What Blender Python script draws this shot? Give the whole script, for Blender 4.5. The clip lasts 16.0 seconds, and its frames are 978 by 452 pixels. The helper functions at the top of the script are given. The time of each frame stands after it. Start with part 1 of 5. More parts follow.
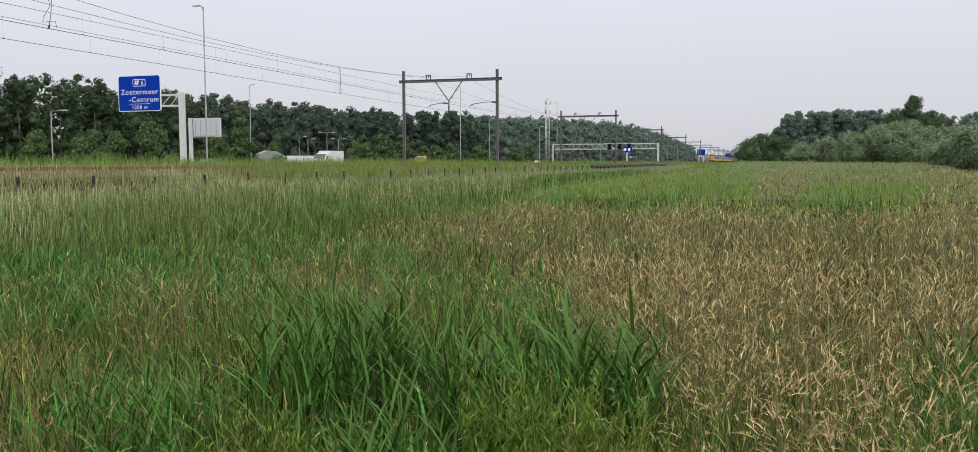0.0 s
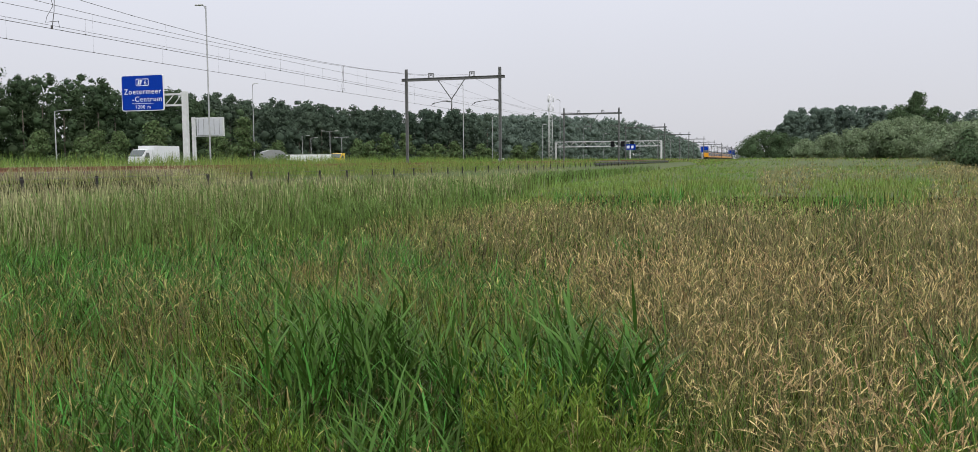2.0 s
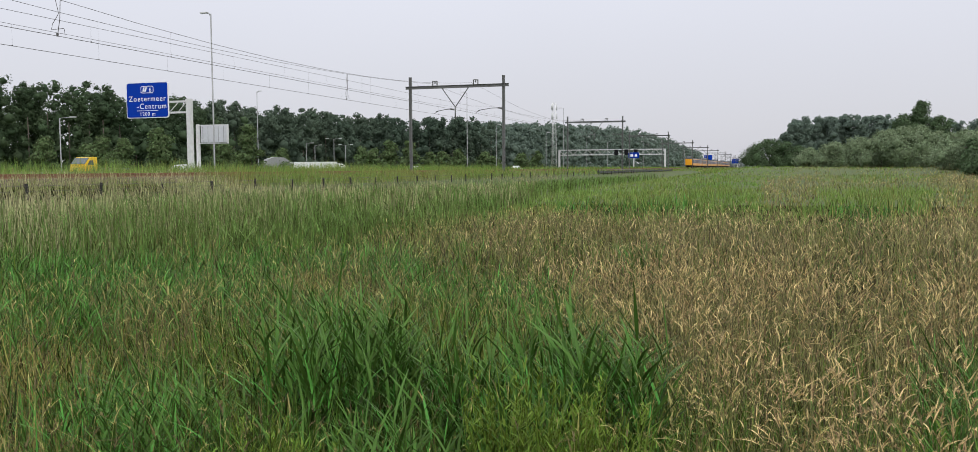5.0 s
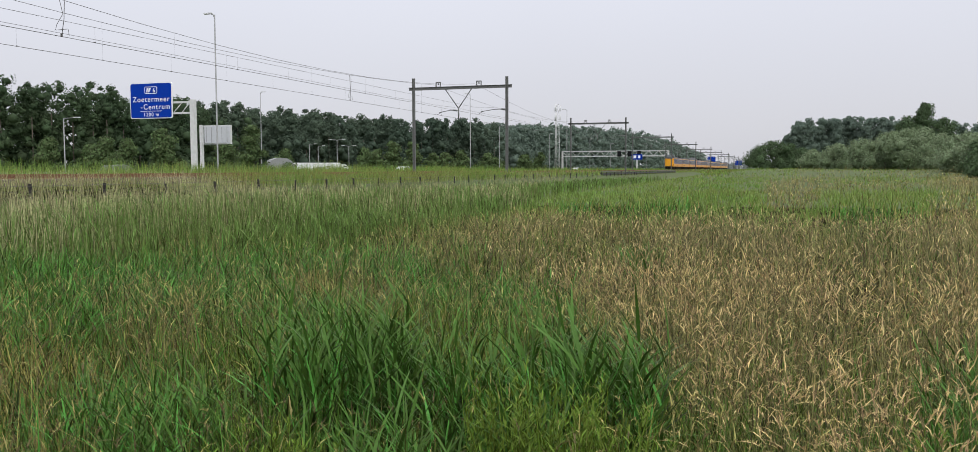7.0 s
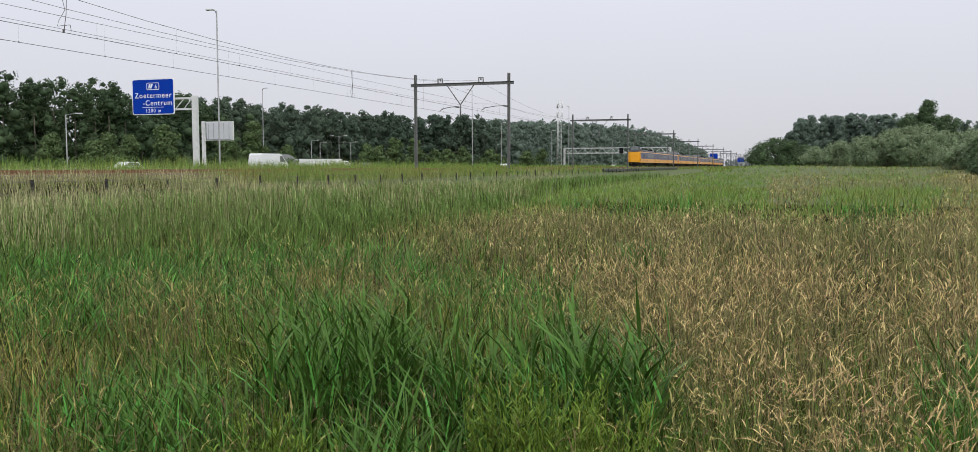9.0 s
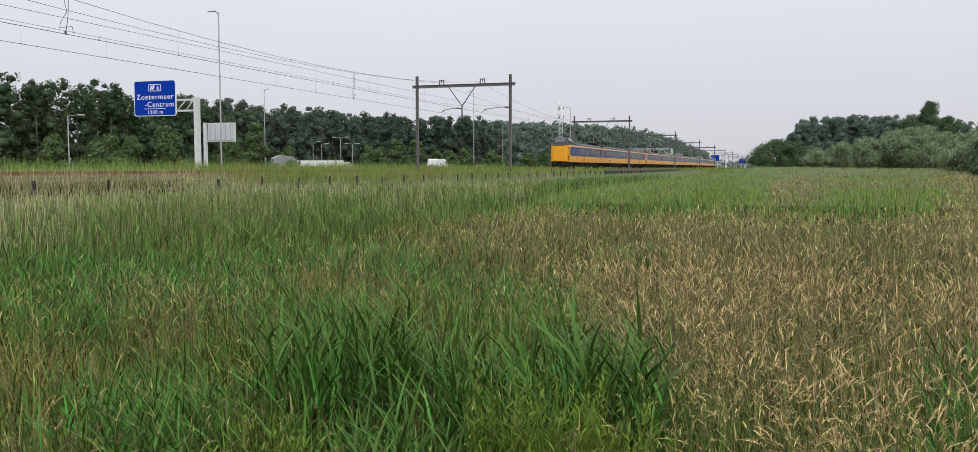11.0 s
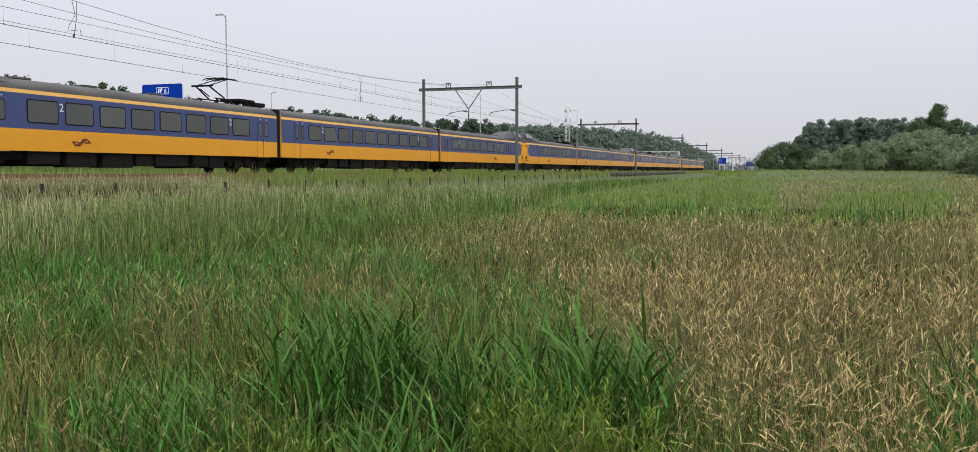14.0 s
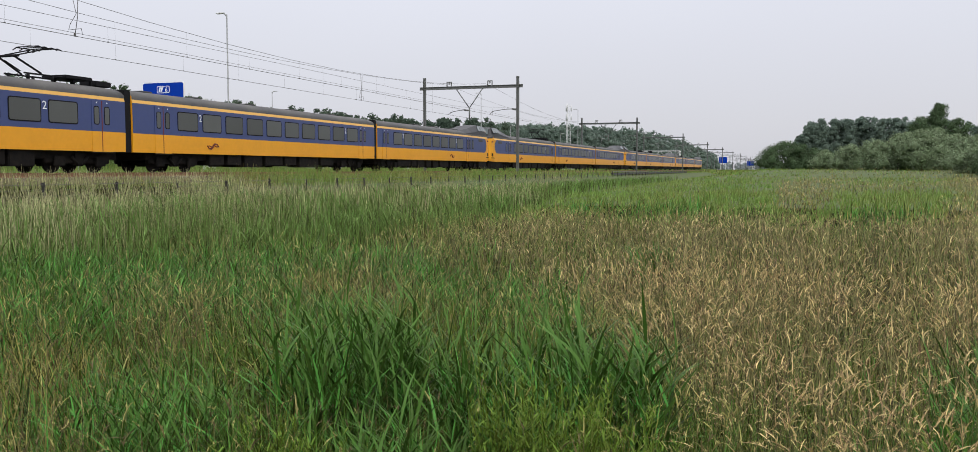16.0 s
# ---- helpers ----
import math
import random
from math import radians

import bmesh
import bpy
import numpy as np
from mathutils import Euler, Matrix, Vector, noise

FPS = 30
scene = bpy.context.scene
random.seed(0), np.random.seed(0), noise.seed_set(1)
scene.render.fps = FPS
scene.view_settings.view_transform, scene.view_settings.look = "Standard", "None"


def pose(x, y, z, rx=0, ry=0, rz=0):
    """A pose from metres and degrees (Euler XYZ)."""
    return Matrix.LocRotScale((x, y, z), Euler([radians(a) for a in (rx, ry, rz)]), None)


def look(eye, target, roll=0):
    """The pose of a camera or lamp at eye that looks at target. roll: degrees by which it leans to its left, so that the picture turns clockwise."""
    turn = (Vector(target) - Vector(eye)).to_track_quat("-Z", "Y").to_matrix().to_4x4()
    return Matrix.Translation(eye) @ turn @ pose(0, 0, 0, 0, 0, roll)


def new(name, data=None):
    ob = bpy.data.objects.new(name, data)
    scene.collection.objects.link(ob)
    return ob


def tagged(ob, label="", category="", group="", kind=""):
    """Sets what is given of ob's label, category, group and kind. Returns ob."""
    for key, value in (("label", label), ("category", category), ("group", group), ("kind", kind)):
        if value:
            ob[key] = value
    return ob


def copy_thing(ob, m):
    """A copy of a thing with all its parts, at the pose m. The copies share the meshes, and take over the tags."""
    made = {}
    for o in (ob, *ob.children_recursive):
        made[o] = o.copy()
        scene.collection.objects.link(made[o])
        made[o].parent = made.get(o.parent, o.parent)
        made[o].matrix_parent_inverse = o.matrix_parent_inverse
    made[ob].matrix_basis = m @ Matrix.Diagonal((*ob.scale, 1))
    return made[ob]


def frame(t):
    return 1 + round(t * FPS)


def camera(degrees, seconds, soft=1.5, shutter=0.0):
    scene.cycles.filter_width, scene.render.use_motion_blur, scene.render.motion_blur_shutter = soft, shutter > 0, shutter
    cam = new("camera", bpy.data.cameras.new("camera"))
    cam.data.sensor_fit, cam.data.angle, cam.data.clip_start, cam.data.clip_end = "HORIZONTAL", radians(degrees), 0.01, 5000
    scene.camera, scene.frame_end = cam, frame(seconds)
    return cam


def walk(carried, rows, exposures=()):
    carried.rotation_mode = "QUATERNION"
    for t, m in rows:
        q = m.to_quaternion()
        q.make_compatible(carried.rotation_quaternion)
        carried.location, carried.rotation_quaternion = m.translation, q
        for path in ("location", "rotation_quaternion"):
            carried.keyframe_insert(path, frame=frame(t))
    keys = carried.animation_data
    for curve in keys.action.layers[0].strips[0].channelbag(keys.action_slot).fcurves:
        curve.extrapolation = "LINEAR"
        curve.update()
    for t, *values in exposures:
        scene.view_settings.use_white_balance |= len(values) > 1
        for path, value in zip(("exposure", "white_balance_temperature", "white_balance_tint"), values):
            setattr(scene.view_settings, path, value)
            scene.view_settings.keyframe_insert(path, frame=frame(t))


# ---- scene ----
# The camera is held by hand at one spot; only its aim drifts.
cam = camera(58.98, 16.0, soft=0.7)
EYE = (0.0, 0.0, 1.75)
# seconds, turn to the left of the track, tilt, roll in degrees
AIM = [
    (0.0, 17.622, -4.197, -0.18),
    (0.5, 17.684, -4.223, -0.186),
    (1.0, 17.768, -4.273, -0.3),
    (1.5, 17.793, -4.283, -0.377),
    (2.0, 17.844, -4.329, -0.432),
    (2.5, 17.847, -4.366, -0.446),
    (3.0, 17.909, -4.265, -0.428),
    (3.5, 17.976, -4.154, -0.445),
    (4.0, 17.996, -4.031, -0.384),
    (6.5, 18.208, -3.664, -0.146),
    (7.0, 18.266, -3.726, -0.144),
    (7.5, 18.294, -3.796, -0.172),
    (8.0, 18.318, -3.857, -0.097),
    (8.5, 18.361, -3.905, -0.121),
    (9.0, 18.387, -3.949, -0.059),
    (11.5, 18.545, -3.811, -0.075),
    (12.0, 18.621, -3.755, -0.08),
    (12.5, 18.692, -3.693, -0.076),
    (13.0, 18.737, -3.64, -0.063),
    (13.5, 18.816, -3.673, -0.058),
    (14.0, 18.924, -3.674, -0.049),
    (14.4, 18.976, -3.736, 0.0),
    (14.6, 18.976, -3.736, 0.0),
    (16.0, 18.976, -3.736, 0.0),
]


def aim(t, turn, tilt, roll):
    drift = 0.04 * min(t, 14.4) / 14.4
    a = radians(turn)
    return pose(EYE[0] + drift * math.cos(a), EYE[1] + drift * math.sin(a), EYE[2], 90 + tilt, 0, turn) @ pose(0, 0, 0, 0, 0, roll)


walk(cam, [(r[0], aim(*r)) for r in AIM])

# ---- light: a bright overcast sky, brighter overhead, with a very soft sun behind it ----
world = bpy.data.worlds.new("overcast_sky")
scene.world = world
world.use_nodes = True
wn, wl = world.node_tree.nodes, world.node_tree.links
wn.clear()
w_out = wn.new("ShaderNodeOutputWorld")
w_bg = wn.new("ShaderNodeBackground")
w_sky = wn.new("ShaderNodeTexSky")
w_sky.sky_type, w_sky.sun_disc = "NISHITA", False
w_sky.sun_elevation, w_sky.sun_rotation = radians(50), radians(140)
w_coord = wn.new("ShaderNodeTexCoord")
w_sep = wn.new("ShaderNodeSeparateXYZ")
w_ramp = wn.new("ShaderNodeValToRGB")
w_ramp.color_ramp.elements[0].position, w_ramp.color_ramp.elements[0].color = 0.0, (0.205, 0.205, 0.222, 1)
w_ramp.color_ramp.elements[1].position, w_ramp.color_ramp.elements[1].color = 1.0, (0.47, 0.47, 0.485, 1)
for w_at, w_col in ((0.05, (0.221, 0.222, 0.240, 1)), (0.2, (0.258, 0.264, 0.293, 1)), (0.45, (0.345, 0.35, 0.375, 1))):
    w_el = w_ramp.color_ramp.elements.new(w_at)
    w_el.color = w_col
w_cloud = wn.new("ShaderNodeTexNoise")
w_cloud.inputs["Scale"].default_value, w_cloud.inputs["Detail"].default_value = 2.2, 3.0
w_cmap = wn.new("ShaderNodeMapRange")
w_cmap.inputs["To Min"].default_value, w_cmap.inputs["To Max"].default_value = 3.05, 3.3
w_mul = wn.new("ShaderNodeVectorMath")
w_mul.operation = "SCALE"
w_sc = wn.new("ShaderNodeVectorMath")
w_sc.operation = "SCALE"
w_sc.inputs["Scale"].default_value = 0.06
w_mix = wn.new("ShaderNodeMix")
w_mix.data_type = "RGBA"
w_mix.inputs["Factor"].default_value = 0.93
wl.new(w_coord.outputs["Generated"], w_sep.inputs[0])
wl.new(w_coord.outputs["Generated"], w_cloud.inputs["Vector"])
wl.new(w_sep.outputs["Z"], w_ramp.inputs["Fac"])
wl.new(w_cloud.outputs["Fac"], w_cmap.inputs["Value"])
wl.new(w_ramp.outputs["Color"], w_mul.inputs[0])
wl.new(w_cmap.outputs["Result"], w_mul.inputs["Scale"])
wl.new(w_sky.outputs["Color"], w_sc.inputs[0])
wl.new(w_sc.outputs["Vector"], w_mix.inputs["A"])
wl.new(w_mul.outputs["Vector"], w_mix.inputs["B"])
wl.new(w_mix.outputs["Result"], w_bg.inputs["Color"])
w_bg.inputs["Strength"].default_value = 1.0
wl.new(w_bg.outputs["Background"], w_out.inputs["Surface"])

sun_data = bpy.data.lights.new("sun", "SUN")
sun_data.energy, sun_data.angle, sun_data.color = 1.5, radians(28), (1.0, 0.97, 0.92)
sun = new("sun", sun_data)
sun.matrix_world = look((40, -50, 76), (0, 0, 0))
scene.view_settings.exposure = 0.0


# ---- materials ----
def material(name, base, rough=0.7, metal=0.0, spread=0.15, scale=3.0, fine=40.0, bump=0.1, leaf=0.0, island=0.0, tint=None, random=0.0):
    """Base colour varied at two scales by noise; island: variation from piece to piece; tint: a second colour mixed in by large noise."""
    m = bpy.data.materials.new(name)
    m.use_nodes = True
    n, l = m.node_tree.nodes, m.node_tree.links
    b = n["Principled BSDF"]
    b.inputs["Roughness"].default_value, b.inputs["Metallic"].default_value = rough, metal
    co = n.new("ShaderNodeTexCoord")
    big, small = n.new("ShaderNodeTexNoise"), n.new("ShaderNodeTexNoise")
    big.inputs["Scale"].default_value, small.inputs["Scale"].default_value = scale, fine
    big.inputs["Detail"].default_value = 4
    l.new(co.outputs["Object"], big.inputs["Vector"]), l.new(co.outputs["Object"], small.inputs["Vector"])
    mix = n.new("ShaderNodeMix")
    mix.data_type = "RGBA"
    mix.inputs["A"].default_value = (*base, 1)
    mix.inputs["B"].default_value = (*(tint or [c * 0.7 for c in base]), 1)
    fac = n.new("ShaderNodeMapRange")
    fac.inputs["From Min"].default_value, fac.inputs["From Max"].default_value = 0.35, 0.68
    l.new(big.outputs["Fac"], fac.inputs["Value"])
    if tint is None:
        fac.inputs["To Max"].default_value = min(1, spread * 3)
    l.new(fac.outputs["Result"], mix.inputs["Factor"])
    hsv = n.new("ShaderNodeHueSaturation")
    l.new(mix.outputs["Result"], hsv.inputs["Color"])
    val = n.new("ShaderNodeMapRange")
    val.inputs["To Min"].default_value, val.inputs["To Max"].default_value = 1 - spread, 1 + spread
    l.new(small.outputs["Fac"], val.inputs["Value"])
    last = val.outputs["Result"]
    if island or random:
        geo = n.new("ShaderNodeNewGeometry" if island else "ShaderNodeObjectInfo")
        iv = n.new("ShaderNodeMapRange")
        k = island or random
        iv.inputs["To Min"].default_value, iv.inputs["To Max"].default_value = 1 - k, 1 + k
        l.new(geo.outputs["Random Per Island" if island else "Random"], iv.inputs["Value"])
        mul = n.new("ShaderNodeMath")
        mul.operation = "MULTIPLY"
        l.new(last, mul.inputs[0]), l.new(iv.outputs["Result"], mul.inputs[1])
        last = mul.outputs[0]
        hue = n.new("ShaderNodeMapRange")
        hue.inputs["To Min"].default_value, hue.inputs["To Max"].default_value = 0.5 - k * 0.02, 0.5 + k * 0.045
        l.new(geo.outputs["Random Per Island" if island else "Random"], hue.inputs["Value"])
        l.new(hue.outputs["Result"], hsv.inputs["Hue"])
    l.new(last, hsv.inputs["Value"])
    l.new(hsv.outputs["Color"], b.inputs["Base Color"])
    if bump:
        bp = n.new("ShaderNodeBump")
        bp.inputs["Strength"].default_value, bp.inputs["Distance"].default_value = bump, 0.02
        l.new(small.outputs["Fac"], bp.inputs["Height"]), l.new(bp.outputs["Normal"], b.inputs["Normal"])
    if leaf:
        tr = n.new("ShaderNodeBsdfTranslucent")
        ms = n.new("ShaderNodeMixShader")
        ms.inputs["Fac"].default_value = leaf
        l.new(hsv.outputs["Color"], tr.inputs["Color"])
        l.new(b.outputs["BSDF"], ms.inputs[1]), l.new(tr.outputs["BSDF"], ms.inputs[2])
        l.new(ms.outputs["Shader"], n["Material Output"].inputs["Surface"])
        b.inputs["Specular IOR Level"].default_value = 0.12
    return m


# soil taken down to near black to deepen the shade between grass blades
M_SHADE_SOIL = material("shade_dark_soil", (0.018, 0.024, 0.009), 1.0, tint=(0.022, 0.022, 0.01), scale=0.25, fine=6, bump=0.4)
M_SHADE_SOIL.node_tree.nodes["Principled BSDF"].inputs["Specular IOR Level"].default_value = 0.0
M_GRASS = material("green_grass", (0.072, 0.128, 0.019), 0.5, leaf=0.04, island=0.95, tint=(0.135, 0.148, 0.027), scale=0.45, fine=3, bump=0)
M_LUSH = material("lush_reed_leaf", (0.076, 0.165, 0.027), 0.42, leaf=0.1, island=0.85, tint=(0.1, 0.19, 0.036), scale=0.5, fine=3, bump=0)
M_DRYLEAF = material("dry_grass_blade", (0.195, 0.16, 0.052), 0.7, leaf=0.05, island=0.9, tint=(0.26, 0.205, 0.075), scale=0.5, fine=3, bump=0)
# leaf green lifted and cooled: air haze is put into this colour
M_FARWOOD_HAZE = material("hazed_far_wood_leaf", (0.165, 0.22, 0.18), 0.8, leaf=0.35, island=0.16, tint=(0.14, 0.19, 0.15), scale=0.03, fine=1, bump=0)
M_FARGRASS = material("far_meadow_grass", (0.16, 0.265, 0.052), 0.6, leaf=0.2, island=0.45, tint=(0.22, 0.265, 0.075), scale=0.12, fine=3, bump=0)
M_REEDBED = material("reed_bed_leaf", (0.115, 0.185, 0.038), 0.5, leaf=0.1, island=0.8, tint=(0.15, 0.19, 0.055), scale=0.3, fine=3, bump=0)
M_STALK = material("grass_stalk", (0.15, 0.135, 0.05), 0.7, leaf=0.0, island=0.9, tint=(0.21, 0.17, 0.07), scale=0.8, fine=3, bump=0)
M_PALESTEM = material("pale_dead_reed", (0.42, 0.38, 0.22), 0.75, leaf=0.1, island=0.7, tint=(0.24, 0.23, 0.11), scale=0.5, fine=3, bump=0)
M_YOUNG_LEAF = material("young_tree_leaf", (0.105, 0.15, 0.06), 0.65, leaf=0.25, island=0.45, scale=0.4, fine=2, bump=0)
M_HAZEL = material("fine_panicle", (0.40, 0.345, 0.145), 0.8, leaf=0.2, island=0.6, scale=1.0, fine=30, bump=0)
M_CABGREY = material("cab_dark_grey_paint", (0.03, 0.03, 0.033), 0.5, spread=0.15, bump=0.02)
M_STRAW = material("straw_seed_head", (0.56, 0.41, 0.225), 0.85, leaf=0.08, island=0.7, tint=(0.42, 0.30, 0.155), scale=0.45, fine=30, bump=0)
M_BROWNHEAD = material("brown_seed_head", (0.19, 0.155, 0.08), 0.85, leaf=0.2, island=0.35, scale=1.0, fine=30, bump=0)
M_WEED = material("yellow_green_weed", (0.14, 0.2, 0.028), 0.6, leaf=0.25, island=0.5, scale=1.0, fine=6, bump=0)
M_WOOD_LEAF = material("forest_leaf", (0.056, 0.092, 0.050), 0.75, leaf=0.3, island=0.3, tint=(0.082, 0.118, 0.058), scale=0.06, fine=1, bump=0)
M_BUSH_LEAF = material("willow_leaf", (0.25, 0.31, 0.19), 0.65, leaf=0.35, island=0.3, tint=(0.15, 0.205, 0.10), scale=0.08, fine=1, bump=0)
M_DARK_LEAF = material("alder_leaf", (0.09, 0.135, 0.065), 0.65, leaf=0.3, island=0.35, scale=0.4, fine=2, bump=0)
# forest leaf with a bluish haze tint mixed into the base
M_MIDWOOD_HAZE = material("hazed_forest_leaf", (0.075, 0.112, 0.08), 0.8, leaf=0.3, island=0.2, tint=(0.095, 0.13, 0.09), scale=0.04, fine=1, bump=0)
M_THATCH = material("matted_grass", (0.06, 0.095, 0.022), 1.0, tint=(0.08, 0.09, 0.028), scale=0.15, fine=4, bump=0.4)
# almost grey leaves: thick distance haze painted as base colour
M_HORIZON_HAZE = material("hazed_horizon_leaf", (0.30, 0.34, 0.34), 0.9, leaf=0.2, island=0.15, scale=0.01, fine=1, bump=0)
M_BARK = material("bark", (0.12, 0.10, 0.08), 0.9, fine=15, bump=0.5)
M_STEEL = material("galvanised_steel", (0.30, 0.31, 0.31), 0.55, metal=0.3, fine=12)
M_DARKSTEEL = material("weathered_steel", (0.16, 0.165, 0.16), 0.6, metal=0.3, fine=12)
M_WIRE = material("copper_wire", (0.12, 0.115, 0.11), 0.6, metal=0.4, bump=0)
M_RUST = material("rusty_rail", (0.17, 0.075, 0.04), 0.8, fine=25, bump=0.3, tint=(0.22, 0.11, 0.06))
M_BALLAST = material("ballast_stone", (0.11, 0.078, 0.055), 0.9, fine=9, bump=0.8, island=0.35, tint=(0.08, 0.052, 0.035))
M_SLEEPER = material("concrete_sleeper", (0.34, 0.32, 0.29), 0.85, fine=15, bump=0.3)
M_ASPHALT = material("asphalt", (0.055, 0.055, 0.057), 0.85, fine=30, bump=0.3)
M_PAINT = material("road_paint", (0.75, 0.75, 0.72), 0.6)
M_POST = material("tarred_fence_post", (0.03, 0.028, 0.025), 0.8, fine=20, bump=0.3)
M_WHITEPOLE = material("white_painted_steel", (0.66, 0.67, 0.67), 0.5, fine=6)
M_BLUE = material("road_sign_blue", (0.001, 0.038, 0.36), 0.7, spread=0.04, bump=0)
M_WHITE = material("white_film", (0.82, 0.84, 0.86), 0.4, spread=0.04, bump=0)
M_SIGNBACK = material("aluminium_sign_back", (0.60, 0.62, 0.65), 0.5, metal=0.2, spread=0.08)
M_YELLOW = material("train_yellow_paint", (0.80, 0.36, 0.012), 0.35, spread=0.06, scale=0.8, fine=6, bump=0.02)
M_TRAINBLUE = material("train_blue_paint", (0.045, 0.066, 0.19), 0.4, spread=0.07, scale=0.8, fine=6, bump=0.02)
M_STRIPE = material("train_cream_stripe", (0.82, 0.46, 0.10), 0.4, spread=0.06, bump=0)
M_ROOF = material("train_grey_roof", (0.07, 0.07, 0.073), 0.75, spread=0.2, scale=0.6, fine=8, bump=0.1, tint=(0.11, 0.105, 0.1))
M_BLACK = material("black_rubber", (0.014, 0.014, 0.016), 0.7)
M_UNDER = material("underframe_grime", (0.011, 0.0105, 0.01), 0.85, fine=10, bump=0.3, tint=(0.02, 0.017, 0.014))
for m_dull in (M_BLACK, M_UNDER, M_BLUE):
    m_dull.node_tree.nodes["Principled BSDF"].inputs["Specular IOR Level"].default_value = 0.1
M_DOORLINE = material("door_edge_red", (0.16, 0.02, 0.02), 0.6)
M_GLASS = material("tinted_window_glass", (0.085, 0.09, 0.085), 0.3, spread=0.1, scale=0.7, bump=0, random=0.25)
M_CABGLASS = material("cab_window_glass", (0.09, 0.11, 0.11), 0.08, spread=0.1, bump=0)
M_CARWHITE = material("white_car_paint", (0.75, 0.77, 0.78), 0.3, spread=0.05, bump=0)
M_CARGREY = material("grey_car_paint", (0.12, 0.14, 0.13), 0.3, spread=0.05, bump=0)
M_CARYELLOW = material("yellow_truck_paint", (0.72, 0.47, 0.02), 0.35, spread=0.05, bump=0)
M_TYRE = material("tyre_rubber", (0.02, 0.02, 0.02), 0.8)
M_REDPAINT = material("red_paint", (0.45, 0.03, 0.02), 0.5)
M_CONCRETE = material("concrete", (0.33, 0.32, 0.30), 0.9, fine=8, bump=0.3)
M_DARKCONC = material("dark_bridge_edge", (0.06, 0.065, 0.06), 0.85, fine=8, bump=0.3)


# ---- mesh helpers ----
def part(name, bm, mat, parent=None, label=""):
    me = bpy.data.meshes.new(name)
    bm.to_mesh(me)
    bm.free()
    for mm in (mat if isinstance(mat, (list, tuple)) else [mat]):
        me.materials.append(mm)
    ob = new(name, me)
    ob.parent = parent
    return tagged(ob, label)


def box(bm, x0, x1, y0, y1, z0, z1, mi=0, bevel=0.0):
    vs = [bm.verts.new(p) for p in ((x0, y0, z0), (x1, y0, z0), (x1, y1, z0), (x0, y1, z0), (x0, y0, z1), (x1, y0, z1), (x1, y1, z1), (x0, y1, z1))]
    fs = [bm.faces.new([vs[i] for i in q]) for q in ((3, 2, 1, 0), (4, 5, 6, 7), (0, 1, 5, 4), (1, 2, 6, 5), (2, 3, 7, 6), (3, 0, 4, 7))]
    for f in fs:
        f.material_index = mi
    if bevel:
        es = list({e for f in fs for e in f.edges})
        for f in bmesh.ops.bevel(bm, geom=es, offset=bevel, segments=2, affect="EDGES")["faces"]:
            f.material_index = mi
    return vs


def tube(bm, path, r0, r1=None, sides=8, mi=0):
    """A round bar along a list of points, tapering from r0 to r1."""
    r1 = r0 if r1 is None else r1
    pts = [Vector(p) for p in path]
    rings = []
    for i, p in enumerate(pts):
        d = (pts[min(i + 1, len(pts) - 1)] - pts[max(i - 1, 0)]).normalized()
        up = Vector((0, 0, 1)) if abs(d.z) < 0.9 else Vector((1, 0, 0))
        a = d.cross(up).normalized()
        b = d.cross(a)
        r = r0 + (r1 - r0) * i / (len(pts) - 1)
        rings.append([bm.verts.new(p + a * (r * math.cos(2 * math.pi * k / sides)) + b * (r * math.sin(2 * math.pi * k / sides))) for k in range(sides)])
    for q, s in zip(rings, rings[1:]):
        for k in range(sides):
            f = bm.faces.new((q[k], q[(k + 1) % sides], s[(k + 1) % sides], s[k]))
            f.material_index, f.smooth = mi, True
    bm.faces.new(rings[0][::-1]).material_index = mi
    bm.faces.new(rings[-1]).material_index = mi


def loft(bm, rings, mi=0, smooth=True, caps=True):
    """Skin over closed rings of equal point counts."""
    vs = [[bm.verts.new(p) for p in r] for r in rings]
    n = len(vs[0])
    for a, b in zip(vs, vs[1:]):
        for k in range(n):
            f = bm.faces.new((a[k], a[(k + 1) % n], b[(k + 1) % n], b[k]))
            f.material_index, f.smooth = (mi[k] if isinstance(mi, (list, tuple)) else mi), smooth
    if caps:
        bm.faces.new(vs[0][::-1])
        bm.faces.new(vs[-1])
    return vs


def empty(name, x=0, y=0, z=0, label="", category="", group="", kind=""):
    ob = new(name)
    ob.matrix_basis = pose(x, y, z)
    return tagged(ob, label, category, group, kind)


def bulk(name, verts, faces, mat, label, category, kind="stuff", smooth=False):
    """One large mesh from number arrays: verts (n, 3), faces (m, 3 or 4)."""
    me = bpy.data.meshes.new(name)
    k = faces.shape[1]
    me.vertices.add(len(verts))
    me.vertices.foreach_set("co", np.asarray(verts, dtype=np.float32).ravel())
    me.loops.add(faces.size)
    me.loops.foreach_set("vertex_index", np.asarray(faces, dtype=np.int32).ravel())
    me.polygons.add(len(faces))
    me.polygons.foreach_set("loop_start", np.arange(0, faces.size, k, dtype=np.int32))
    me.polygons.foreach_set("loop_total", np.full(len(faces), k, dtype=np.int32))
    me.update(calc_edges=True)
    me.materials.append(mat)
    ob = new(name, me)
    return tagged(ob, label, category, "", kind)


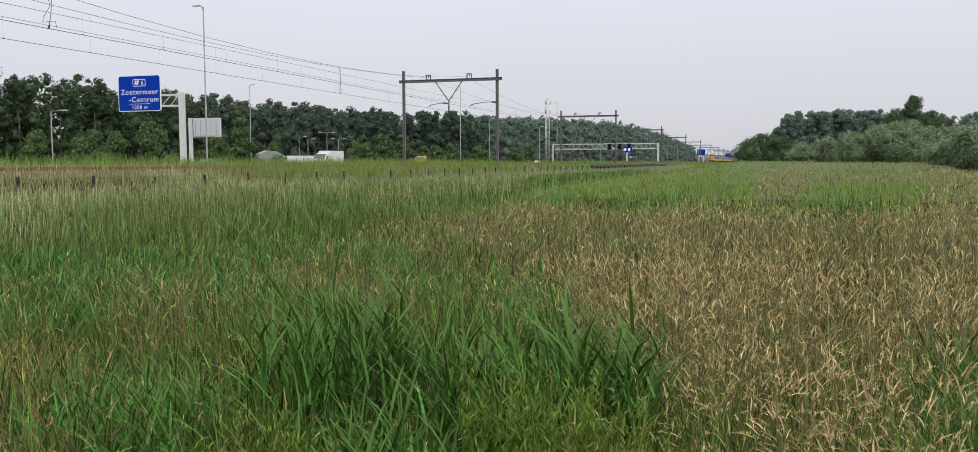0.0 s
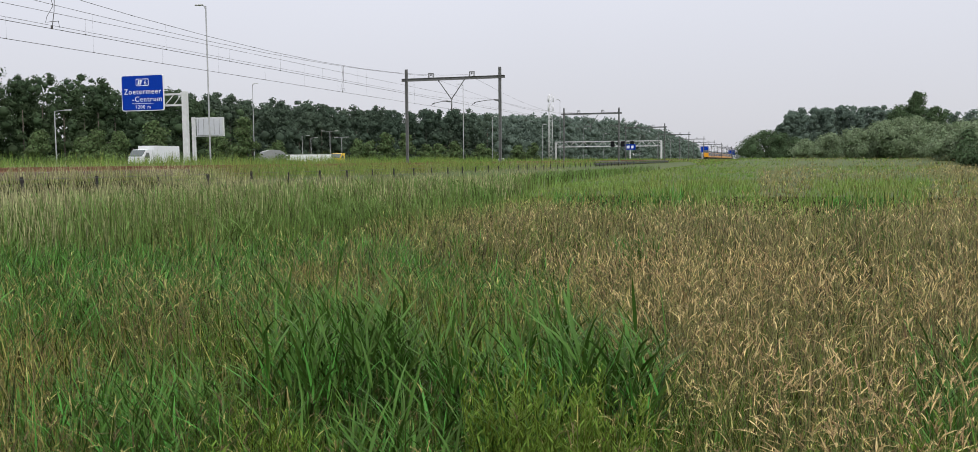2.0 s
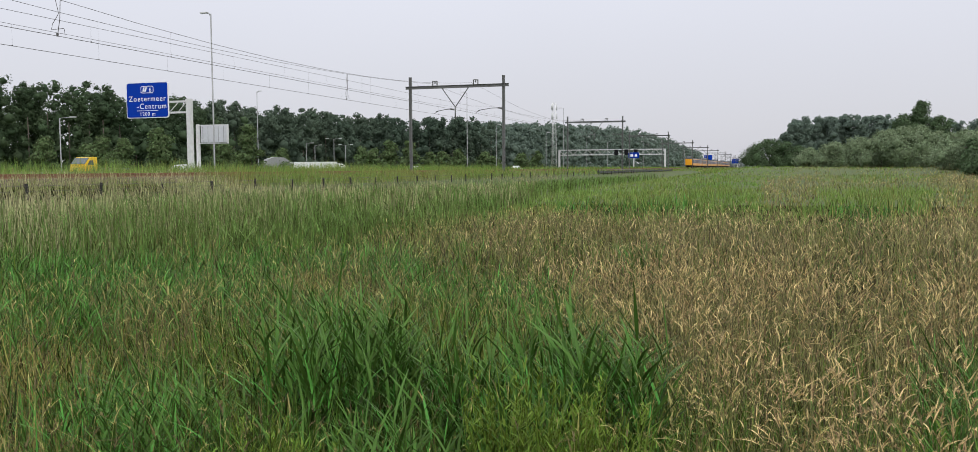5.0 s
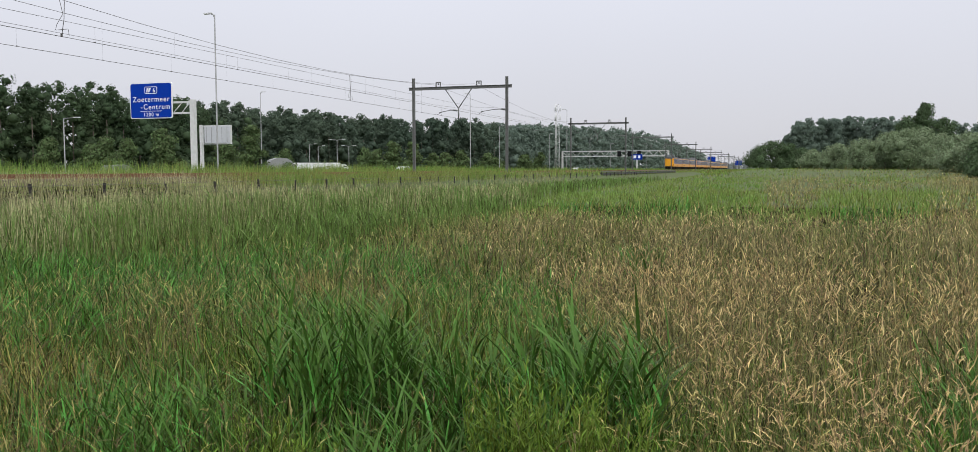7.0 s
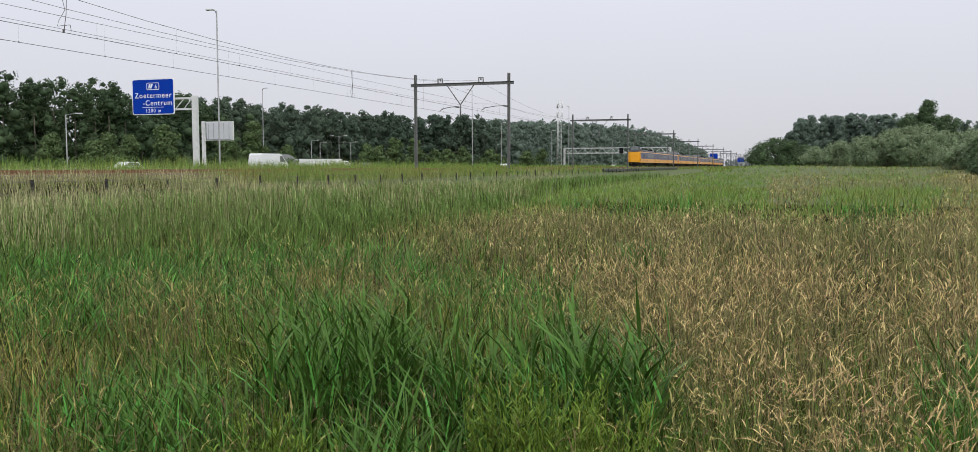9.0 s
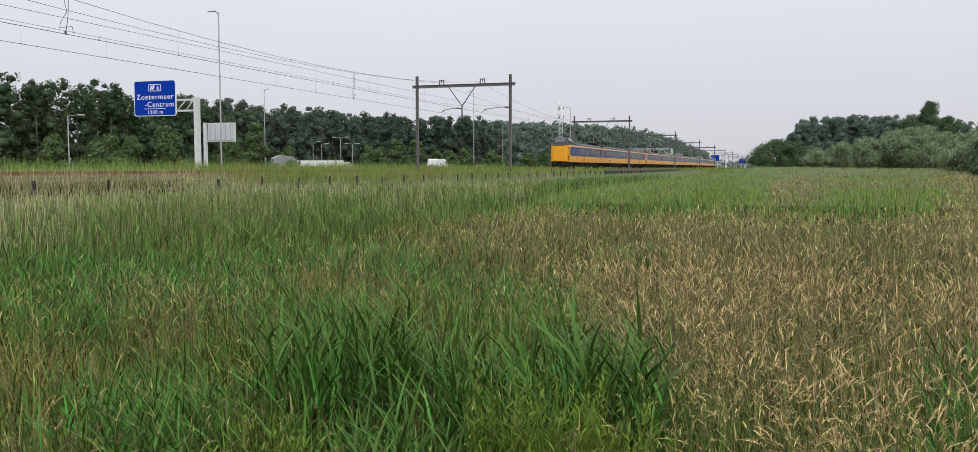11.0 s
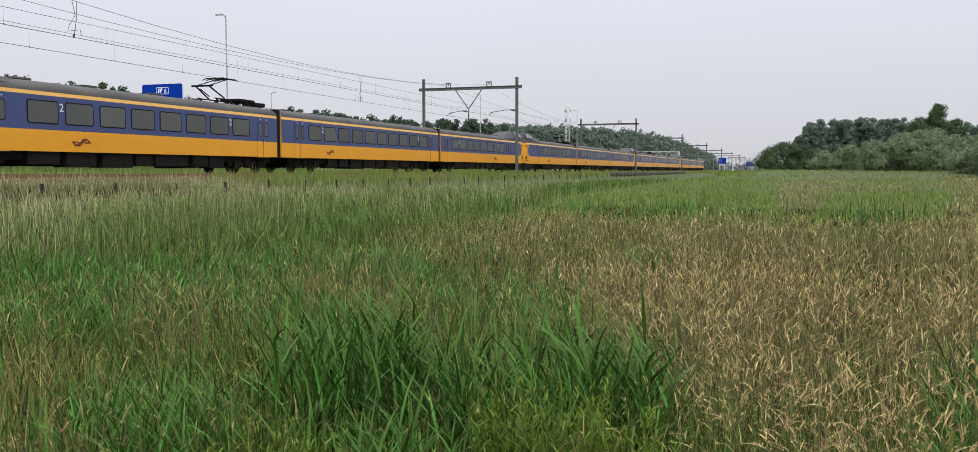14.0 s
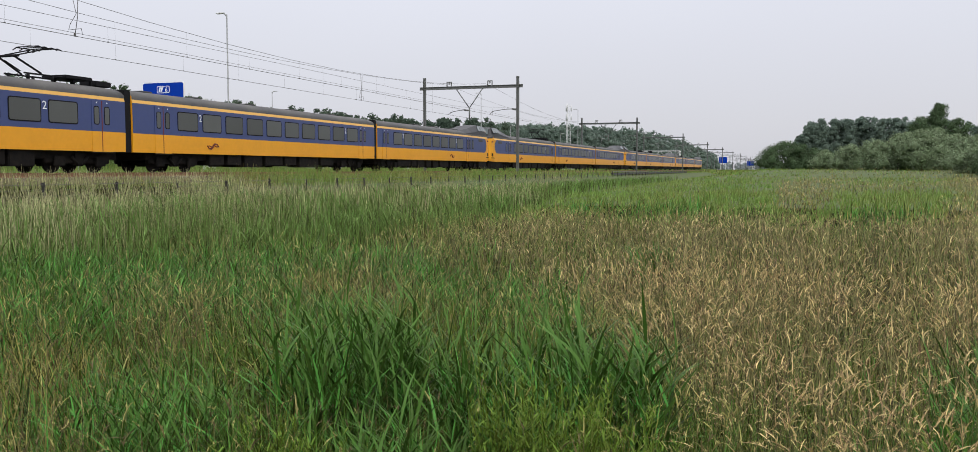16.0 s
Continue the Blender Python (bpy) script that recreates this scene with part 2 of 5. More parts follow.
def gz(x, y):
    """Height of the ground: a low field rising gently in the distance, a shallow ditch, the railway bank, the motorway beyond."""
    x, y = np.asarray(x, dtype=float), np.asarray(y, dtype=float)
    base = np.interp(x, [-140, -90, -54, -51, -45, -37, -33.6, -24.4, -23.2, -21, -18, -15.5, -12, 8, 30, 400], [0.75, 0.75, 0.75, 0.8, 1.35, 1.35, 1.25, 1.25, 1.1, 0.55, 0.1, -0.05, 0.0, 0.0, 0.1, 0.2])
    u = np.clip((y - 32) / 140, 0, 1)
    v = np.clip((x + 19) / 17, 0, 1)
    return base + 1.75 * u * u * (3 - 2 * u) * v * v * (3 - 2 * v)


def ground():
    xs = np.unique(np.concatenate([[-3000, -1500, -700, -300, -140, -110], np.linspace(-90, -36, 28), np.linspace(-35.5, -9, 54), np.linspace(-8, 8, 17), [12, 18, 30, 60, 120, 300, 800, 3000]]))
    ys = np.unique(np.concatenate([[-3000, -800, -200, -80, -40, -20, -10], np.linspace(-5, 60, 66), np.linspace(64, 200, 35), [240, 300, 400, 600, 900, 1400, 2200, 4500]]))
    X, Y = np.meshgrid(xs, ys)
    Z = gz(X, Y)
    nx = len(xs)
    i = np.arange(len(ys) - 1)[:, None] * nx + np.arange(nx - 1)[None, :]
    F = np.stack([i, i + 1, i + 1 + nx, i + nx], -1).reshape(-1, 4)
    g = bulk("ground", np.stack([X, Y, Z], -1).reshape(-1, 3), F, M_SHADE_SOIL, "rough field soil and bank, darkened for the shade under tall grass", "ground", "structure", True)
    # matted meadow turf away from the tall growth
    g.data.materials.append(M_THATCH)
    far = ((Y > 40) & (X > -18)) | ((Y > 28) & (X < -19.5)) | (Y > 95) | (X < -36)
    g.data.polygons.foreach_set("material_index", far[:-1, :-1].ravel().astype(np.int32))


ground()
# ---- railway: two tracks, portals, wires, fence ----
RAIL = 1.6
TRACK_NEAR, TRACK_FAR = -27.1, -31.3
PORTALS = [10.0 + 69.2 * k - 69.2 for k in range(0, 17)]


def railway():
    bm = bmesh.new()
    prof = [(-34.3, 1.2), (-33.4, 1.42), (-24.9, 1.42), (-24.0, 1.2)]
    for y0, y1 in ((-160, 1300),):
        a = [bm.verts.new((x, y0, z)) for x, z in prof]
        b = [bm.verts.new((x, y1, z)) for x, z in prof]
        for k in range(3):
            bm.faces.new((a[k], a[k + 1], b[k + 1], b[k]))
    bed = part("track_bed", bm, M_BALLAST)
    tagged(bed, "brown-grey ballast bed under the two railway tracks", "track bed", kind="structure")
    # loose stones along the near edge
    rng = np.random.default_rng(5)
    n = 9000
    px, py = rng.uniform(-34, -24.1, n), rng.uniform(2, 80, n)
    s = rng.uniform(0.03, 0.06, n)
    base = np.array([(-1, -1, 0), (1, -0.7, 0), (0.8, 1, 0), (-0.9, 0.8, 0), (0.1, 0, 1.1)])
    V = base[None] * s[:, None, None] + np.stack([px, py, np.interp(px, [-34.3, -33.4, -24.9, -24.0], [1.2, 1.42, 1.42, 1.2]) - 0.005], -1)[:, None, :]
    F = np.array([(0, 1, 4), (1, 2, 4), (2, 3, 4), (3, 0, 4)])[None] + (np.arange(n) * 5)[:, None, None]
    bulk("ballast_stones", V.reshape(-1, 3), F.reshape(-1, 3), M_BALLAST, "loose brown-grey ballast stones between the rails", "ballast")
    for tx, nm in ((TRACK_NEAR, "near"), (TRACK_FAR, "far")):
        t = empty("railway_track", tx, 0, RAIL, "rusty rails on concrete sleepers in ballast", "railway track", "railway tracks", "structure")
        for sx in (-0.75, 0.75):
            bm = bmesh.new()
            ring = [(-0.07, -0.155), (0.07, -0.155), (0.012, -0.12), (0.012, -0.04), (0.036, -0.03), (0.036, 0), (-0.036, 0), (-0.036, -0.03), (-0.012, -0.04), (-0.012, -0.12)]
            loft(bm, [[(sx + x, y, z) for x, z in ring] for y in (-160, 1300)], smooth=False)
            part("rail", bm, M_RUST, t, "rust-brown steel rail")
        bm = bmesh.new()
        box(bm, -1.25, 1.25, -0.13, 0.13, -0.33, -0.157)
        sl = part("sleeper", bm, M_SLEEPER, t)
        for k in range(1, 140):
            c = new("sleeper", sl.data)
            c.parent = t
            c.location = (0, 0.6 * k + 2, 0)
        sl.location = (0, 1.4, 0)


railway()


def portal_master():
    p = empty("catenary_portal", 0, 0, RAIL, "grey steel railway portal with two posts, crossbeam and wire supports", "catenary portal", "catenary portals along the railway")
    for nm, x, top in (("post", 0.0, 9.0), ("post", -9.6, 9.12)):
        bm = bmesh.new()
        for sx in (-0.11, 0.11):
            box(bm, x + sx - 0.012, x + sx + 0.012, -0.11, 0.11, -0.5, top)
        box(bm, x - 0.1, x + 0.1, -0.012, 0.012, -0.5, top)
        part("post", bm, M_DARKSTEEL, p)
        bm = bmesh.new()
        box(bm, x - 0.35, x + 0.35, -0.35, 0.35, -0.9, -0.25, 0, 0.02)
        part("footing", bm, M_CONCRETE, p)
    bm = bmesh.new()
    for z in (7.95, 8.21):
        box(bm, -10.1, 0.5, -0.1, 0.1, z - 0.012, z + 0.012)
    box(bm, -10.1, 0.5, -0.012, 0.012, 7.95, 8.21)
    part("crossbeam", bm, M_DARKSTEEL, p)
    for x in (-2.8, -7.0):
        bm = bmesh.new()
        for s in (-0.22, 0.22):
            box(bm, x + s - 0.04, x + s + 0.04, -0.05, 0.05, 8.225, 8.6)
        box(bm, x - 0.26, x + 0.26, -0.06, 0.06, 8.6, 8.68)
        tube(bm, [(x, 0, 8.6), (x, 0, 8.4)], 0.06, sides=6)
        part("messenger_bracket", bm, M_DARKSTEEL, p)
    bm = bmesh.new()
    for s in (-1.35, 1.35):
        tube(bm, [(-4.9 + s, 0, 7.94), (-4.9, 0, 6.1)], 0.05, sides=6)
    tube(bm, [(-4.9, 0, 6.2), (-4.9, 0, 5.0)], 0.07, sides=6)
    part("drop_post", bm, M_DARKSTEEL, p)
    for x0, x1 in ((0.0, -2.6), (-4.9, -6.9)):
        bm = bmesh.new()
        tube(bm, [(x0 - 0.1, 0, 5.86), (x0 - 0.5, 0, 5.92), ((x0 + x1) / 2, 0, 5.9), (x1, 0, 5.72)], 0.035, sides=6)
        tube(bm, [(x1 + 0.3, 0, 5.78), (x1 - 0.2, 0, 5.52)], 0.025, sides=5)
        tube(bm, [(x0 - 0.15, 0, 5.87), (x0 - 0.55, 0, 5.93)], 0.08, sides=8)
        part("registration_arm", bm, M_DARKSTEEL, p)
    return p


def wires():
    """Contact, auxiliary and messenger wire over each track, with droppers."""
    def wire(name, x, zf, thick):
        bm = bmesh.new()
        ys = np.arange(-60, 290, 5.77).tolist() + np.arange(295, 1180, 17.3).tolist()
        tube(bm, [(x + 0.18 * math.cos(math.pi * (y - 10) / 69.2), y, zf(y)) for y in ys], thick, sides=5)
        return part(name, bm, M_WIRE, None)

    def sag(zmin, y, top=10.0):
        u = ((y - 10.0) % 69.2) / 69.2 * 2 - 1
        return zmin + (top - zmin) * u * u

    for x, zc, za, zm in ((TRACK_NEAR, 7.07, 7.7, 8.05), (TRACK_FAR, 7.12, 8.05, 8.85)):
        line = empty("overhead_line", 0, 0, 0, "thin dark overhead railway wires with droppers", "overhead line", "overhead lines")
        a = wire("contact_wire", x, lambda y: zc, 0.0125)
        b = wire("auxiliary_wire", x, lambda y: za if y < 79 else sag(za, y, 8.2), 0.009)
        c = wire("messenger_wire", x, lambda y: sag(zm, y), 0.011)
        for o in (a, b, c):
            o.parent = line
        for k in range(34):
            bm = bmesh.new()
            y = 14.2 + 5.1 * k
            xx = x + 0.18 * math.cos(math.pi * (y - 10) / 69.2)
            tube(bm, [(xx, y, zc), (xx, y, za if k % 2 or y > 79 else sag(zm, y))], 0.003, sides=4)
            box(bm, xx - 0.01, xx + 0.01, y - 0.025, y + 0.025, zc - 0.015, zc + 0.04)
            part("dropper", bm, M_WIRE, line)
    # slack electrical jumpers between messenger and contact wire
    for x, y, zc, zm in ((TRACK_NEAR, 27.7, 7.07, 8.5), (TRACK_FAR, 60.9, 7.12, 9.1)):
        bm = bmesh.new()
        s = 0.22
        x += 0.18 * math.cos(math.pi * (y - 10) / 69.2)
        tube(bm, [(x, y + 0.2, zm), (x, y + 0.15, (zc + zm) / 2), (x, y, zc)], 0.014, sides=5)
        tube(bm, [(x, y - 0.05, zm), (x, y + 0.1, zc + 0.9), (x, y - s, zc + 0.45), (x, y - s * 1.4, zc + 0.2), (x, y - 0.1, zc + 0.25), (x, y + 0.35, zc + 0.35), (x, y + 0.4, zc + 0.1)], 0.012, sides=5)
        box(bm, x - 0.02, x + 0.02, y - 0.04, y + 0.04, zc - 0.02, zc + 0.12)
        tagged(part("jumper_cable", bm, M_WIRE), "slack dark jumper cable hanging on the contact wire", "cable")


master = portal_master()
master.matrix_basis = pose(-24.3, PORTALS[2], RAIL)
for py in PORTALS[:2] + PORTALS[3:]:
    copy_thing(master, pose(-24.3, py, RAIL))
wires()


def fence():
    f = empty("fence", -22, 0, 0, "low wire fence with dark tarred posts along the railway", "fence")
    g = float(gz(-22.0, 0))
    bm = bmesh.new()
    box(bm, -0.04, 0.04, -0.04, 0.04, g - 0.1, 1.33, 0, 0.008)
    p = part("post", bm, M_POST, f)
    p.location = (0, 5.5, 0)
    bm = bmesh.new()
    box(bm, -0.028, 0.028, -0.028, 0.028, g - 0.1, 1.28, 0, 0.006)
    q = part("post", bm, M_POST, f)
    q.location = (0, 2.4, 0)
    rng = random.Random(4)
    for k in range(2, 48):
        c = new("post", q.data if k % 3 == 2 else p.data)
        c.parent = f
        c.location = (rng.uniform(-0.03, 0.03), 5.5 + 3.13 * (k - 1), rng.uniform(-0.05, 0.03))
        c.rotation_euler = (rng.uniform(-0.03, 0.03), rng.uniform(-0.03, 0.03), 0)
    for z in (1.27, 1.1, 0.92):
        bm = bmesh.new()
        tube(bm, [(0.06, y, z + 0.012 * math.sin(y)) for y in np.arange(0, 152, 3.13)], 0.004 if z < 1.2 else 0.006, sides=4)
        part("fence_wire", bm, M_WIRE, f)


fence()


def bridge_edge():
    """The dark edge of a low culvert deck along the near track."""
    b = empty("culvert_edge", -22.6, 150, 0, "dark steel edge beam and rail of a low railway culvert", "culvert")
    bm = bmesh.new()
    box(bm, -0.2, 0.2, -32, 60, 1.0, 1.32, 0, 0.02)
    part("edge_beam", bm, M_DARKCONC, b)
    bm = bmesh.new()
    box(bm, -0.05, 0.05, -32, 60, 1.42, 1.5)
    part("handrail", bm, M_DARKSTEEL, b)
    for k in range(24):
        bm = bmesh.new()
        box(bm, -0.05, 0.05, -31.9 + 4 * k, -31.8 + 4 * k, 0.4, 1.42)
        part("post", bm, M_POST, b)


bridge_edge()

# ---- train: three coupled three-car units ----
HALF = 1.43


def shell(bm, rows):
    """Body skin: rows of (s, half width, z of sill, z of eaves, z of roof top)."""
    rings = []
    for s, w, z0, z1, z2 in rows:
        r = [(w, z0), (w + 0.01, 1.9), (w, 3.36), (w - 0.03, 3.52)]
        arc = [(w * math.cos(a) ** 0.8 if math.cos(a) > 0 else 0, z1 + (z2 - z1) * math.sin(a)) for a in [radians(d) for d in (12, 30, 50, 70, 90)]]
        r = r + arc
        r = r + [(-x, z) for x, z in r[::-1] if x > 1e-6]
        rings.append([(x, s, z) for x, z in r])
    n = len(rings[0])
    mats = []
    for k in range(n):
        x0, z0 = rings[0][k][0], rings[0][k][2]
        x1, z1 = rings[0][(k + 1) % n][0], rings[0][(k + 1) % n][2]
        zm = (z0 + z1) / 2
        mats.append(3 if zm > 3.53 else 2 if zm > 3.4 else 1 if zm > 1.95 else 4 if abs(x0 - x1) > 1 else 0)
    loft(bm, rings, mats, smooth=False)
    for f in bm.faces:
        f.smooth = f.material_index == 3


def panel(bm, s0, s1, z0, z1, side, depth=0.012, mi=0, r=0.08):
    """A raised rounded panel on the car's side."""
    pts = []
    for cx, cz, a0 in ((s1 - r, z1 - r, 0), (s0 + r, z1 - r, 90), (s0 + r, z0 + r, 180), (s1 - r, z0 + r, 270)):
        for k in range(4):
            a = radians(a0 + 30 * k)
            pts.append((cx + r * math.cos(a), cz + r * math.sin(a)))
    x = side * (HALF + 0.008)
    a = [bm.verts.new((x, s, z)) for s, z in pts]
    b = [bm.verts.new((x + side * depth, s, z)) for s, z in pts]
    for k in range(len(pts)):
        bm.faces.new((a[k], a[(k + 1) % len(pts)], b[(k + 1) % len(pts)], b[k])).material_index = mi
    bm.faces.new(b).material_index = mi


def window(car, s0, s1, z0=2.2, z1=3.1):
    for side in (1, -1):
        bm = bmesh.new()
        panel(bm, s0 - 0.05, s1 + 0.05, z0 - 0.05, z1 + 0.05, side, 0.012, 0, 0.12)
        fr = part("window", bm, M_BLACK, car)
        bm = bmesh.new()
        panel(bm, s0, s1, z0, z1, side, 0.018, 0, 0.09)
        part("pane", bm, M_GLASS, fr)


def door(car, s):
    """A pair of door leaves with narrow windows, a red centre seam and a step."""
    def piece(name, mat, *q):
        bm = bmesh.new()
        panel(bm, *q)
        part(name, bm, mat, car)
    for side in (1, -1):
        for a in (s - 0.62, s + 0.02):
            piece("door_leaf", M_TRAINBLUE, a, a + 0.6, 1.9, 3.32, side, 0.02, 0, 0.04)
            piece("door_foot", M_YELLOW, a, a + 0.6, 0.96, 1.9, side, 0.02, 0, 0.03)
            piece("door_seal", M_BLACK, a + 0.12, a + 0.46, 2.2, 3.05, side, 0.026, 0, 0.1)
            piece("door_window", M_GLASS, a + 0.16, a + 0.42, 2.24, 3.01, side, 0.031, 0, 0.08)
            piece("door_lamp", M_WHITE, a + 0.27, a + 0.33, 3.18, 3.24, side, 0.03, 0, 0.01)
        piece("door_seam", M_DOORLINE, s - 0.02, s + 0.02, 1.0, 3.3, side, 0.03, 0, 0.01)
        piece("door_step", M_UNDER, s - 0.65, s + 0.65, 0.9, 0.96, side, 0.1, 0, 0.01)


def bogie(car, s):
    bm = bmesh.new()
    for side in (-1, 1):
        box(bm, side * 1.02 - 0.08, side * 1.02 + 0.08, s - 1.9, s + 1.9, 0.42, 0.68, 0, 0.04)
        box(bm, side * 1.2 - 0.05, side * 1.2 + 0.05, s - 1.5, s - 0.9, 0.3, 0.75, 0, 0.03)
        box(bm, side * 1.2 - 0.05, side * 1.2 + 0.05, s + 0.9, s + 1.5, 0.3, 0.75, 0, 0.03)
        tube(bm, [(side * 1.15, s - 0.5, 0.75), (side * 1.15, s - 0.1, 0.35)], 0.07, sides=6)
        tube(bm, [(side * 1.15, s + 0.5, 0.75), (side * 1.15, s + 0.1, 0.35)], 0.07, sides=6)
        box(bm, side * 1.05 - 0.1, side * 1.05 + 0.1, s - 0.3, s + 0.3, 0.3, 0.98, 0, 0.04)
    part("bogie_frame", bm, M_UNDER, car)
    for k in (-1.25, 1.25):
        bm = bmesh.new()
        for side in (-1, 1):
            tube(bm, [(side * 0.69, s + k, 0.46), (side * 0.82, s + k, 0.46)], 0.46, sides=20)
        tube(bm, [(-0.7, s + k, 0.46), (0.7, s + k, 0.46)], 0.09, sides=8)
        part("wheelset", bm, M_UNDER, car)


def underframe(car, s0, s1, seed):
    rng = random.Random(seed)
    bm = bmesh.new()
    box(bm, -1.05, 1.05, s0, s1, 0.62, 1.0, 0, 0.03)
    part("frame_beam", bm, M_UNDER, car)
    s = s0 + 4.8
    while s < s1 - 5.5:
        ln = rng.uniform(1.0, 2.6)
        for side in (-1, 1):
            d = rng.uniform(0.28, 0.42)
            bm = bmesh.new()
            box(bm, min(side * 0.5, side * 1.3), max(side * 0.5, side * 1.3), s, s + ln, d, 1.0, 0, 0.03)
            part("equipment_box", bm, M_UNDER, car)
        s += ln + rng.uniform(0.15, 0.5)


def arrow_mark(car, s, z=1.42):
    """The operator's mark as plain bent bars."""
    for side in (1, -1):
        bm = bmesh.new()
        x = side * (HALF + 0.02)
        for f in (1, -1):
            tube(bm, [(x, s + f * a, z + f * b) for a, b in ((0.5, -0.02), (0.36, 0.13), (0.12, 0.15), (0.0, 0.05), (-0.12, -0.1), (-0.3, -0.12))], 0.03, sides=4)
            tube(bm, [(x, s + f * a, z + f * b) for a, b in ((0.52, 0.0), (0.3, -0.02), (0.1, 0.04))], 0.025, sides=4)
        part("arrow_mark", bm, M_DOORLINE, car)


def numeral(car, s):
    for side in (1, -1):
        cu = bpy.data.curves.new("class_numeral", "FONT")
        cu.body, cu.size, cu.extrude, cu.align_x = "2", 0.5, 0.004, "CENTER"
        ob = new("class_numeral", cu)
        ob.data.materials.append(M_WHITE)
        ob.parent = car
        ob.matrix_basis = pose(side * (HALF + 0.022), s, 2.72, 90, 0, 90 * side)


def pantograph(car, s):
    bm = bmesh.new()
    z = 4.12
    for x in (-0.55, 0.55):
        tube(bm, [(x, s - 1.5, z + 0.15), (x, s + 2.4, z + 0.15)], 0.04, sides=6)
        tube(bm, [(x, s - 0.6, z + 0.2), (x * 0.8, s - 1.9, z + 0.82)], 0.045, sides=6)
        tube(bm, [(x * 0.8, s - 1.9, z + 0.82), (x * 0.75, s - 0.1, z + 1.34)], 0.03, sides=6)
        for k in (-1.3, 0, 1.2, 2.2):
            tube(bm, [(x, s + k, z - 0.1), (x, s + k, z + 0.15)], 0.07, sides=7)
    tube(bm, [(-0.7, s - 1.9, z + 0.82), (0.7, s - 1.9, z + 0.82)], 0.06, sides=6)
    tube(bm, [(-0.2, s - 1.0, z + 0.3), (-0.2, s - 1.8, z + 0.66)], 0.03, sides=6)
    for k in (-0.75, -0.4, 0.0, 0.3):
        tube(bm, [(-0.85, s + k, z + 1.26), (-0.6, s + k, z + 1.37), (0.6, s + k, z + 1.37), (0.85, s + k, z + 1.26)], 0.025, sides=6)
    for x in (-0.55, 0.55):
        tube(bm, [(x, s - 0.8, z + 1.34), (x, s + 0.4, z + 1.34)], 0.025, sides=6)
    box(bm, -0.7, 0.7, s + 0.6, s + 2.2, z + 0.12, z + 0.28, 0, 0.03)
    box(bm, -0.5, 0.5, s + 2.6, s + 3.6, z - 0.05, z + 0.2, 0, 0.03)
    part("pantograph", bm, M_BLACK, car)


